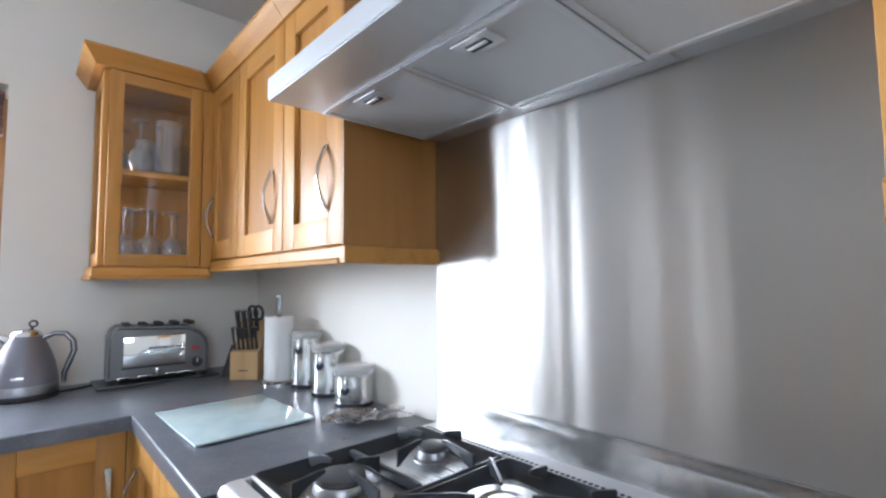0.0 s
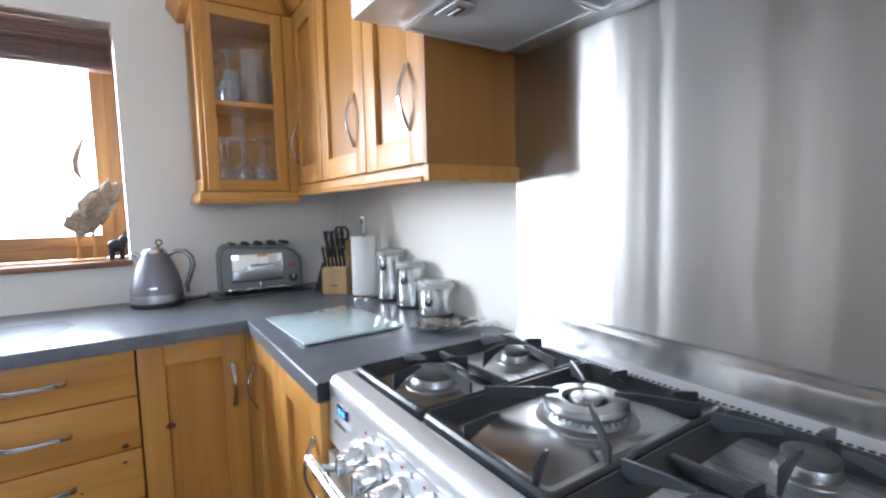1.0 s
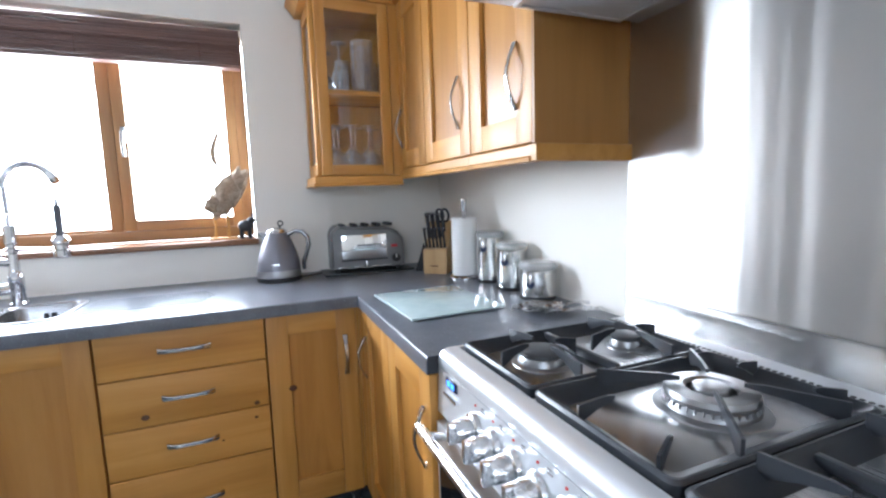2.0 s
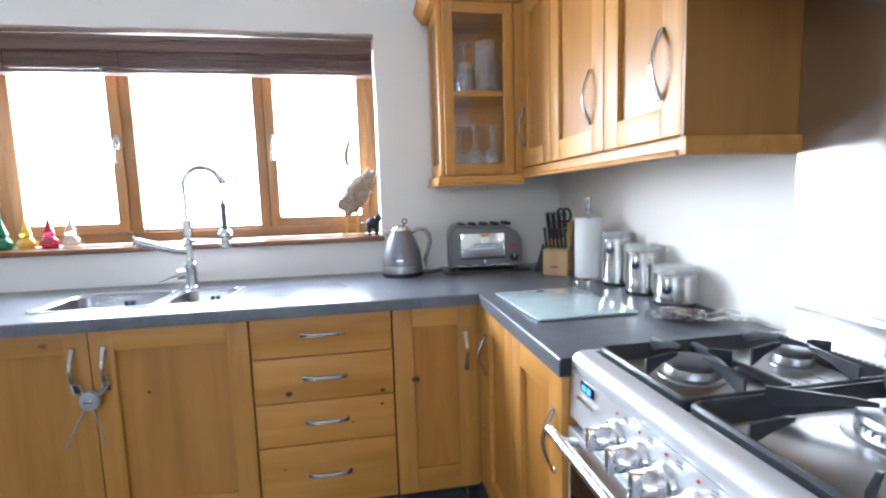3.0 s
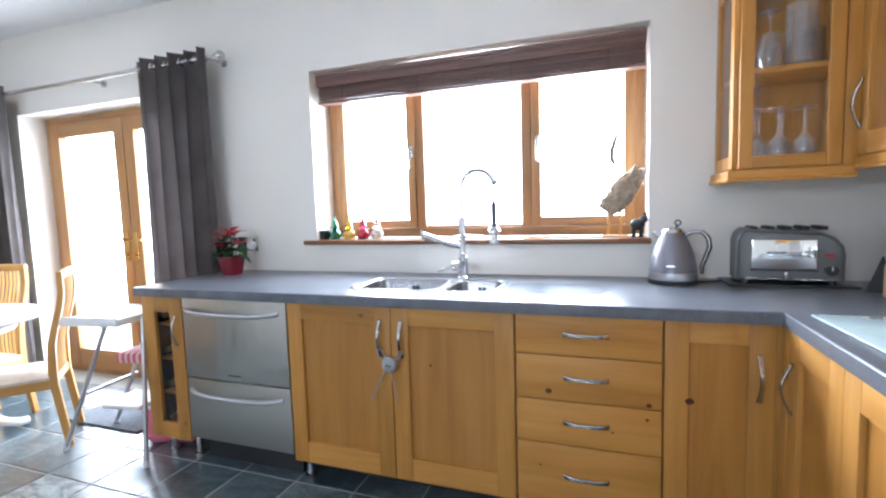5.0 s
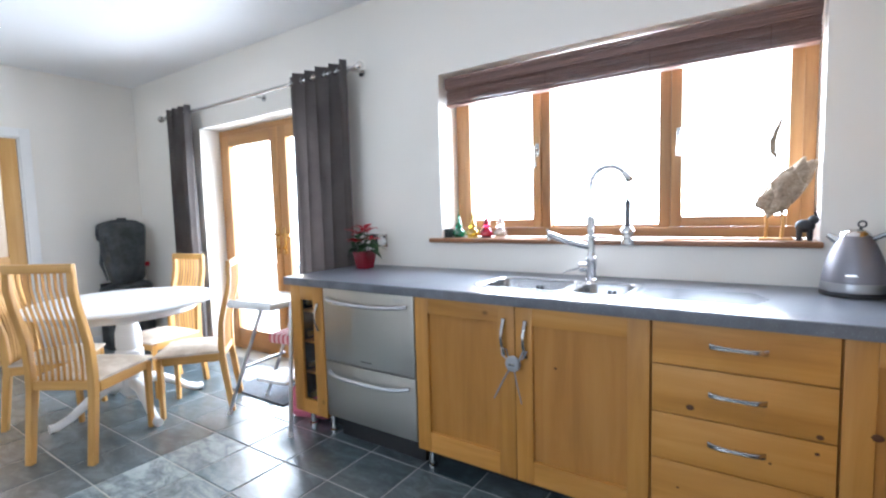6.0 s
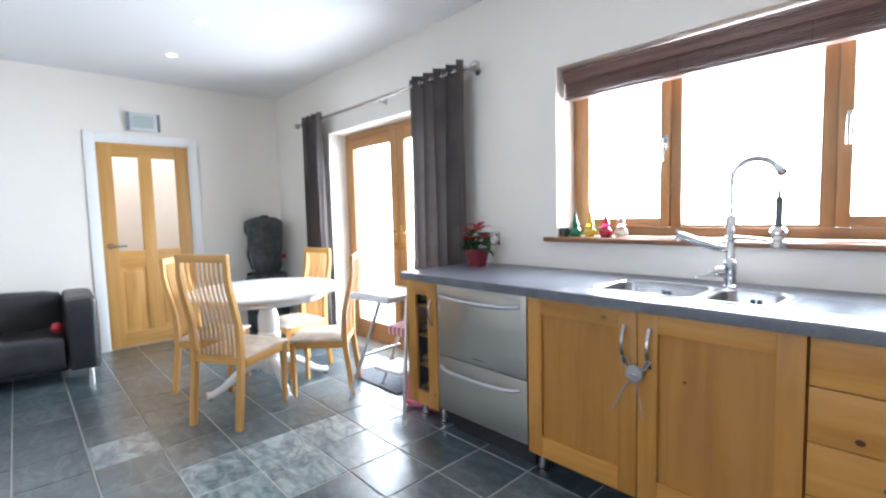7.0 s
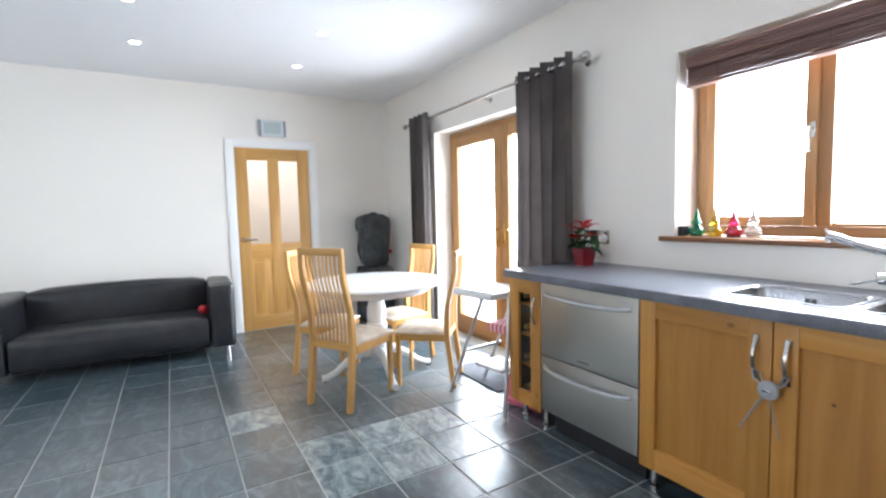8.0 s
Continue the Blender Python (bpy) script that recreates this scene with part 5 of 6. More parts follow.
def canister(x, y, r, h):
    c = thing("canister", "polished steel storage canister with a clear clip lid", "canister", Matrix.Translation((x, y, TOP)), group="canisters")
    part("foot", lathe(bmesh.new(), [(0, 0), (r - 0.002, 0), (r - 0.001, 0.004), (r - 0.001, 0.014), (0, 0.014)], 36), black, c)
    part("body", lathe(bmesh.new(), [(0, 0.014), (r, 0.014), (r, h - 0.02), (r - 0.002, h - 0.018), (0, h - 0.018)], 48), can_steel, c)
    lid = part("lid", lathe(bmesh.new(), [(0, h - 0.017), (r - 0.001, h - 0.017), (r + 0.002, h - 0.012), (r + 0.002, h - 0.002), (r - 0.003, h + 0.004), (r - 0.010, h + 0.006), (0, h + 0.005)], 40), lid_clear, c, "clear plastic lid")
    bm = bmesh.new()
    tube(bm, [(r * 1.02 * math.cos(a), r * 1.02 * math.sin(a), h - 0.024) for a in [2 * math.pi * i / 40 for i in range(41)]], 0.0016, 6)
    part("wire", bm, chrome, lid)
    a = radians(215)
    px, py = math.cos(a), math.sin(a)
    bm = bmesh.new()
    tube(bm, [(px * r * 1.03 + dx, py * r * 1.03 + dy, z) for dx, dy, z in ((0, 0, h - 0.02), (px * 0.006, py * 0.006, h - 0.035), (px * 0.004, py * 0.004, h - 0.058))], [0.004, 0.005, 0.0065], 10)
    part("clip", bm, chrome, c)
    bm = rod(bmesh.new(), (px * r * 0.99, py * r * 0.99, h - 0.062), (px * (r + 0.009), py * (r + 0.009), h - 0.062), 0.0125, n=20)
    part("vent_button", bm, dark_blue, c)


dark_blue = mat("dark_blue_plastic", (0.02, 0.03, 0.07), 0.3)[0]
chrome_clean = steel("mirror_steel", (0.75, 0.75, 0.75), 0.05)
can_steel = steel("canister_steel", (0.74, 0.74, 0.73), 0.19)
lid_clear, _n, _l, _b = mat("clear_plastic", (0.86, 0.87, 0.87), 0.15)
_b.inputs["Transmission Weight"].default_value = 0.65


def chopping_board():
    bm = boxes((-0.155, 0.155, -0.19, 0.19, 0.003, 0.009), r=0.002)
    frost, nd, lk, b = mat("frosted_glass_board", (0.62, 0.74, 0.75), 0.16)
    v = coords(nd, lk, shuffle=False)
    f = noise_tex(nd, lk, v, 14, 4)
    lk.new(ramp(nd, lk, f, [(0.3, (0.50, 0.63, 0.65)), (0.7, (0.60, 0.73, 0.74))]), b.inputs["Base Color"])
    b.inputs["Coat Weight"].default_value = 0.6
    t = thing("chopping_board", "frosted pale blue glass chopping board", "chopping board", Matrix.Translation((0.795, 1.785, TOP)) @ Matrix.Rotation(radians(2), 4, "Z"))
    part("board", bm, frost, t)
    for x in (-0.13, 0.13):
        for y in (-0.16, 0.16):
            part("foot", rod(bmesh.new(), (x, y, 0), (x, y, 0.003), 0.008), black, t)


def spoon_rest():
    """A leaf-shaped pressed steel dish with a raised handle end."""
    s = thing("spoon_rest", "polished steel leaf-shaped double spoon rest", "spoon rest", Matrix.Translation((1.040, 1.475, TOP)) @ Matrix.Rotation(radians(-42), 4, "Z"))
    for dy, sc in ((0.0, 1.0), (0.055, 0.8)):
        bm = bmesh.new()
        n, m = 28, 8
        grid = []
        for i in range(n + 1):
            u = i / n
            x = (-0.12 + 0.25 * u) * sc
            wd = (0.058 * math.sin(math.pi * min(1, u * 1.55)) ** 0.7 if u < 0.64 else 0.016 + 0.012 * math.sin((u - 0.64) / 0.36 * math.pi)) * sc
            wd = max(wd, 0.004)
            lift = 0.004 + (0.034 * (max(0, u - 0.50) / 0.5) ** 1.2) - 0.018 * max(0, u - 0.8) / 0.2
            row = []
            for j in range(m + 1):
                w = j / m * 2 - 1
                dish = 0.014 * abs(w) ** 2.4 * (1 if u < 0.6 else 0.3)
                row.append(bm.verts.new((x, dy + w * wd, max(0.001, lift + dish + 0.003 * math.sin(6 * u + dy * 40)))))
            grid.append(row)
        for i in range(n):
            for j in range(m):
                bm.faces.new((grid[i][j], grid[i + 1][j], grid[i + 1][j + 1], grid[i][j + 1]))
        bmesh.ops.solidify(bm, geom=bm.faces[:], thickness=-0.002)
        part("dish", bm, satin_bright, s)


kettle()
toaster()
knife_block()
paper_roll()
canister(1.129, 2.015, 0.054, 0.200)
canister(1.126, 1.842, 0.057, 0.168)
canister(1.122, 1.668, 0.061, 0.118)
chopping_board()
spoon_rest()


# ---- sill, wall and floor things ----
def gnome(x, base, glassy):
    """A small pointed glass ornament on a dark foot."""
    g = thing("glass_ornament", f"{base[0]} glass ornament with a pointed top on the sill", "ornament", Matrix.Translation((x, N + 0.07, WIN[2])), group="ornaments on the sill")
    m = mat(base[0] + "_glass", base[1], 0.10)
    m[3].inputs["Transmission Weight"].default_value = glassy
    m[3].inputs["Coat Weight"].default_value = 0.5
    part("foot", lathe(bmesh.new(), [(0, 0), (0.030, 0), (0.031, 0.006), (0.028, 0.009), (0, 0.009)], 28), mat(base[0] + "_foot", base[2], 0.4)[0], g)
    part("body", lathe(bmesh.new(), [(0, 0.009), (0.031, 0.009), (0.038, 0.016), (0.038, 0.030), (0.034, 0.040), (0.022, 0.052), (0.019, 0.060), (0.025, 0.066), (0.024, 0.072), (0.015, 0.090), (0.008, 0.118), (0.003, 0.142), (0, 0.145)], 32), m[0], g)


def sill_things():
    for x, b, gl in ((-1.412, ("green", (0.01, 0.30, 0.12), (0.02, 0.06, 0.03)), 0.75), (-1.318, ("yellow", (0.80, 0.55, 0.02), (0.5, 0.35, 0.03)), 0.7),
                     (-1.226, ("red", (0.60, 0.01, 0.04), (0.03, 0.02, 0.02)), 0.7), (-1.138, ("pale", (0.82, 0.75, 0.66), (0.5, 0.4, 0.3)), 0.75)):
        gnome(x, b, gl)
    bx = thing("small_box", "small black box beside the ornaments", "box", Matrix.Translation((-1.468, N + 0.045, WIN[2])))
    part("box_body", boxes((-0.016, 0.016, -0.025, 0.025, 0, 0.044), r=0.002), black, bx)
    part("box_lid", boxes((-0.017, 0.017, -0.026, 0.026, 0.0445, 0.052), r=0.002), black, bx)
    # driftwood bird
    d = thing("driftwood_bird", "weathered driftwood bird sculpture on thin legs", "sculpture", Matrix.Translation((0.155, N + 0.055, WIN[2])))
    bark, nd, lk, b = mat("weathered_driftwood", (0.26, 0.20, 0.14), 0.85)
    v = coords(nd, lk, (1, 1, 1), False)
    f = noise_tex(nd, lk, v, 38, 6, 0.7, 1.2)
    lk.new(ramp(nd, lk, f, [(0.3, (0.17, 0.125, 0.085)), (0.55, (0.42, 0.33, 0.24)), (0.75, (0.60, 0.51, 0.40))]), b.inputs["Base Color"])
    bump(nd, lk, f, b, 0.9, 0.008)
    bm = bmesh.new()
    bmesh.ops.create_icosphere(bm, subdivisions=4, radius=1.0)
    for q in bm.verts:
        p = q.co.copy()
        n1 = noise.noise(p * 1.7) * 0.30 + noise.noise(p * 4.5 + Vector((3, 1, 2))) * 0.16 + noise.noise(Vector((p.x * 9, p.y * 9, p.z * 3))) * 0.08
        p *= 1 + n1
        q.co = Vector((0.012 + p.x * 0.066 + p.z * 0.050, p.y * 0.045, 0.215 + p.z * 0.102))
    part("body", bm, bark, d)
    bm = bmesh.new()
    bmesh.ops.create_icosphere(bm, subdivisions=3, radius=1.0)
    for q in bm.verts:
        p = q.co * (1 + noise.noise(q.co * 2.6 + Vector((5, 0, 0))) * 0.45)
        q.co = Vector((-0.062 + p.x * 0.035, p.y * 0.030, 0.155 + p.z * 0.040))
    part("wing", bm, bark, d)
    bm = bmesh.new()
    tube(bm, [(-0.030, 0, 0.335), (-0.044, 0, 0.36), (-0.046, 0, 0.40), (-0.034, 0, 0.445), (-0.018, 0, 0.485), (-0.014, 0, 0.50)], [0.006, 0.011, 0.012, 0.010, 0.006, 0.002], 10)
    rod(bm, (-0.02, 0, 0.29), (-0.031, 0, 0.338), 0.004, n=8)
    part("neck", bm, bark, d)
    bm = bmesh.new()
    for x in (-0.062, -0.008):
        tube(bm, [(x, 0, 0.010), (x + 0.004, 0, 0.06), (x - 0.004, 0, 0.15)], [0.007, 0.0055, 0.007], 8)
    box(bm, -0.085, 0.030, -0.025, 0.025, 0.0, 0.010, r=0.003)
    part("stand", bm, oak_z, d)
    f = thing("elephant_figure", "small black elephant figure on the window sill", "figurine", Matrix.Translation((0.222, N + 0.045, WIN[2])))
    bm = bmesh.new()
    bmesh.ops.create_uvsphere(bm, u_segments=16, v_segments=10, radius=0.030, matrix=Matrix.Translation((0, 0, 0.058)) @ Matrix.Diagonal((1.1, 0.75, 0.9, 1)))
    bmesh.ops.create_uvsphere(bm, u_segments=14, v_segments=8, radius=0.018, matrix=Matrix.Translation((0.026, 0, 0.082)))
    for x in (-0.018, 0.016):
        for y in (-0.012, 0.012):
            rod(bm, (x, y, 0), (x, y, 0.045), 0.009, 0.010, 10)
    tube(bm, [(0.038, 0, 0.08), (0.034, 0, 0.095), (0.030, 0, 0.115)], [0.008, 0.006, 0.004], 8)
    part("figure", bm, black, f)


def poinsettia():
    p = thing("potted_poinsettia", "red poinsettia in a dark red square pot on the worktop", "potted plant", Matrix.Translation((-1.945, 2.495, TOP)))
    potm = mat("dark_red_glaze", (0.16, 0.008, 0.018), 0.22)[0]
    bm = bmesh.new()
    prof = [(0.040, 0.0), (0.055, 0.100), (0.056, 0.106), (0.050, 0.106), (0.047, 0.085)]
    loops = [[bm.verts.new((r * sx, r * sy, z)) for sx, sy in ((1, 1), (-1, 1), (-1, -1), (1, -1))] for r, z in prof]
    for a, c in zip(loops, loops[1:]):
        for k in range(4):
            j = (k + 1) % 4
            bm.faces.new((a[k], a[j], c[j], c[k]))
    bm.faces.new(loops[0][::-1])
    bm.faces.new(loops[-1])
    bmesh.ops.bevel(bm, geom=[e for e in bm.edges if abs(e.verts[0].co.z - e.verts[1].co.z) > 0.01], offset=0.006, segments=3, affect="EDGES")
    bmesh.ops.recalc_face_normals(bm, faces=bm.faces)
    part("pot", bm, potm, p)
    red = mat("red_bract", (0.58, 0.012, 0.03), 0.5)[0]
    green = mat("poinsettia_leaf", (0.035, 0.10, 0.03), 0.5)[0]
    rng = random.Random(11)
    stems = bmesh.new()

    def leaf(base, yaw, pitch, ln, material, name):
        bm = bmesh.new()
        outline = [(0.0, 0.003), (0.22, 0.20), (0.45, 0.30), (0.68, 0.21), (0.85, 0.12), (1.0, 0.004)]
        rows = []
        for u, w in outline:
            z = 0.10 * math.sin(u * 2.6) - 0.16 * u * u
            rows.append([bm.verts.new((u * ln, -w * ln, (z + 0.05 * w) * ln)), bm.verts.new((u * ln, 0, z * ln - 0.02 * ln)), bm.verts.new((u * ln, w * ln, (z + 0.05 * w) * ln))])
        for a, c in zip(rows, rows[1:]):
            bm.faces.new((a[0], c[0], c[1], a[1]))
            bm.faces.new((a[1], c[1], c[2], a[2]))
        bmesh.ops.solidify(bm, geom=bm.faces[:], thickness=0.0008)
        return part(name, bm, material, p, at=Matrix.Translation(base) @ Matrix.Rotation(yaw, 4, "Z") @ Matrix.Rotation(-pitch, 4, "Y"))
    heads = [((-0.03, -0.02, 0.215), 1.0), ((0.035, -0.03, 0.245), 1.0), ((0.0, 0.03, 0.225), 0.9), ((0.085, -0.02, 0.185), 0.7), ((-0.02, -0.05, 0.165), 0.8)]
    for (hx, hy, hz), s in heads:
        tube(stems, [(0.2 * hx, 0.2 * hy, 0.08), (0.6 * hx, 0.6 * hy, 0.5 * hz + 0.05), (hx, hy, hz)], 0.003, 6)
        for k in range(7):
            leaf((hx, hy, hz), 2 * math.pi * k / 7 + rng.uniform(-0.3, 0.3), rng.uniform(-0.1, 0.45), 0.080 * s * rng.uniform(0.8, 1.15), red, "bract")
        for k in range(5):
            z = rng.uniform(0.5, 0.85)
            leaf((hx * z, hy * z, hz * z + 0.02), rng.uniform(0, 6.28), rng.uniform(-0.5, 0.2), rng.uniform(0.075, 0.105), green, "leaf")
    for yaw, z, ln in ((3.3, 0.16, 0.11), (3.9, 0.13, 0.12), (0.2, 0.19, 0.11), (5.2, 0.15, 0.09), (2.8, 0.12, 0.10)):
        leaf((0, 0, z), yaw, -0.35, ln, green, "leaf")
    part("stems", stems, green, p)


def socket():
    s = thing("wall_socket", "brushed steel double socket with a white plug", "socket", Matrix.Translation((-1.985, N, 1.035)))
    part("plate", boxes((-0.073, 0.073, -0.006, -0.0005, -0.043, 0.043), r=0.003), satin, s)
    part("insert", boxes((-0.060, -0.010, -0.0075, -0.005, -0.022, 0.008)), black, s)
    part("switch", boxes((-0.055, -0.043, -0.010, -0.006, 0.016, 0.032), (0.043, 0.055, -0.010, -0.006, 0.016, 0.032), r=0.002), black, s)
    part("plug", lathe(bmesh.new(), [(0, 0.030), (0.016, 0.030), (0.024, 0.022), (0.026, 0.0), (0, 0)], 24), white_gloss, s, at=Matrix.Translation((0.035, -0.006, -0.006)) @ Matrix.Rotation(radians(90), 4, "X"))


def child_lock():
    c = thing("cupboard_lock", "grey plastic strap lock looped round two door handles", "child lock", Matrix.Translation((-0.728, FRONT - 0.048, 0.604)))
    grey = mat("grey_lock_plastic", (0.33, 0.34, 0.36), 0.45)[0]
    part("lock_body", lathe(bmesh.new(), [(0, 0.016), (0.022, 0.016), (0.030, 0.011), (0.032, 0.0), (0, 0)], 28), grey, c, at=Matrix.Rotation(radians(90), 4, "X"))
    part("button", boxes((-0.013, 0.013, -0.020, -0.014, -0.005, 0.005), r=0.002), satin, c)
    for s in (-1, 1):
        bm = bmesh.new()
        tube(bm, [(s * 0.018, -0.004, 0.01), (s * 0.045, -0.006, 0.030), (s * 0.055, 0.004, 0.055), (s * 0.036, 0.012, 0.05), (s * 0.022, 0.006, 0.015)], 0.004, 8, 0.7)
        part("strap", bm, grey, c)
    for ex in (-0.085, 0.035):
        bm = bmesh.new()
        tube(bm, [(ex * 0.15, -0.006, -0.020), (ex * 0.5, -0.008, -0.075), (ex, -0.004, -0.155)], [0.0042, 0.004, 0.0036], 8, 0.6)
        part("strap_tail", bm, grey, c)


def curtain(name_m, x0, x1, folds, seed, z0=0.015, z1=2.178):
    """A gathered eyelet curtain hanging in deep folds."""
    rng = random.Random(seed)
    cloth = curtain_cloth
    c = thing("curtain", "dark grey-brown eyelet curtain drawn aside", "curtain", Matrix.Translation((x0, name_m, 0)), group="curtains")
    w = x1 - x0
    bm = bmesh.new()
    nx, nz = folds * 14, 26
    ph = [rng.uniform(-0.5, 0.5) for _ in range(folds + 2)]
    rows = []
    for k in range(nz + 1):
        v = k / nz
        row = []
        for i in range(nx + 1):
            u = i / nx
            f = u * folds
            j = int(f)
            a = 2 * math.pi * f
            sway = ph[j] * (1 - (f - j)) + ph[min(j + 1, folds + 1)] * (f - j)
            amp = 0.052 * (1 - 0.15 * v) + 0.012 * sway
            squeeze = 1 - 0.05 * math.sin(math.pi * v) + 0.02 * (1 - v)
            x = (u - 0.5) * w * squeeze + w / 2 + 0.010 * math.sin(a * 2 + sway) + 0.012 * sway * (1 - v)
            y = amp * math.sin(a) + 0.008 * math.sin(3.1 * f + 4 * v + seed)
            row.append(bm.verts.new((x, y, z0 + (z1 - z0) * v)))
        rows.append(row)
    for r, s in zip(rows, rows[1:]):
        for i in range(nx):
            bm.faces.new((r[i], r[i + 1], s[i + 1], s[i]))
    bmesh.ops.solidify(bm, geom=bm.faces[:], thickness=0.003)
    part("cloth", bm, cloth, c)
    for i in range(folds * 2):
        u = (i + 0.5) / (folds * 2)
        x = (u - 0.5) * w * 1.02 + w / 2
        bm = bmesh.new()
        tube(bm, [(x, 0.021 * math.cos(a), 2.122 + 0.021 * math.sin(a)) for a in [2 * math.pi * q / 20 for q in range(21)]], 0.0035, 6)
        part("eyelet", bm, satin, c)
    return c


def cloth_mat():
    m, nd, lk, b = mat("grey_brown_weave", (0.085, 0.075, 0.072), 0.85)
    v = coords(nd, lk, (1, 1, 1), False)
    big = noise_tex(nd, lk, v, 5, 3)
    lk.new(ramp(nd, lk, big, [(0.3, (0.140, 0.120, 0.113)), (0.7, (0.185, 0.162, 0.154))]), b.inputs["Base Color"])
    fine = noise_tex(nd, lk, coords(nd, lk, (900, 900, 300), False), 1, 2)
    bump(nd, lk, fine, b, 0.3, 0.001)
    b.inputs["Sheen Weight"].default_value = 0.25
    return m


curtain_cloth = cloth_mat()


def curtain_pole():
    p = thing("curtain_pole", "satin steel curtain pole with round finials above the doors", "curtain pole", Matrix.Translation((0, 2.565, 2.122)))
    part("rod", rod(bmesh.new(), (-4.42, 0, 0), (-2.035, 0, 0), 0.013, n=18), satin, p)
    for x, s in ((-4.42, -1), (-2.035, 1)):
        bm = bmesh.new()
        rod(bm, (x, 0, 0), (x + s * 0.02, 0, 0), 0.019)
        bmesh.ops.create_uvsphere(bm, u_segments=20, v_segments=12, radius=0.030, matrix=Matrix.Translation((x + s * 0.04, 0, 0)))
        part("finial", bm, satin, p)
    for x in (-4.40, -3.1, -2.075):
        bm = bmesh.new()
        rod(bm, (x, 0.0, -0.002), (x, N - 2.565, -0.002), 0.007)
        rod(bm, (x, N - 2.565 - 0.008, -0.002), (x, N - 2.565, -0.002), 0.024, n=20)
        part("bracket", bm, satin, p)


def door_panel_unit():
    t = thing("wall_heater_display", "small grey wall panel with a pale display above the door", "wall panel", Matrix.Translation((W, 1.364, 2.147)))
    part("casing", boxes((0.001, 0.045, -0.135, 0.135, -0.085, 0.085), r=0.006), paint("pale_grey_plastic", (0.60, 0.62, 0.64), 0.4, 0.05, 80), t)
    part("display", boxes((0.045, 0.0475, -0.085, 0.085, -0.055, 0.06), r=0.001), mat("pale_display", (0.42, 0.50, 0.50), 0.3)[0], t)
    for y in (-0.125, 0.125):
        part("side_trim", boxes((0.044, 0.050, y - 0.012, y + 0.012, -0.083, 0.083), r=0.002), mat("blue_grey_trim", (0.22, 0.25, 0.30), 0.4)[0], t)


def downlight(x, y):
    d = thing("downlight", "round recessed ceiling downlight, switched on", "downlight", Matrix.Translation((x, y, H)), group="downlights")
    part("bezel", lathe(bmesh.new(), [(0.036, -0.001), (0.048, -0.001), (0.050, -0.004), (0.047, -0.007), (0.038, -0.008), (0.036, -0.004)], 36), white_gloss, d)
    part("lamp", lathe(bmesh.new(), [(0, -0.003), (0.036, -0.003), (0.036, -0.001), (0, -0.001)], 28), lamp_glow, d)


lamp_glow, _n, _l, _b = mat("lit_lamp_face", (1, 1, 1), 0.5)
_b.inputs["Emission Color"].default_value, _b.inputs["Emission Strength"].default_value = (1.0, 0.97, 0.92, 1), 14.0

sill_things()
poinsettia()
socket()
child_lock()
curtain(2.565, -2.655, -2.09, 5, 4)
curtain(2.565, -4.36, -3.95, 4, 9)
curtain_pole()
door_panel_unit()
for sx, sy in ((-3.445, 0.226), (-4.245, 0.224), (-3.452, 1.42), (-4.29, 1.43)):
    downlight(sx, sy)


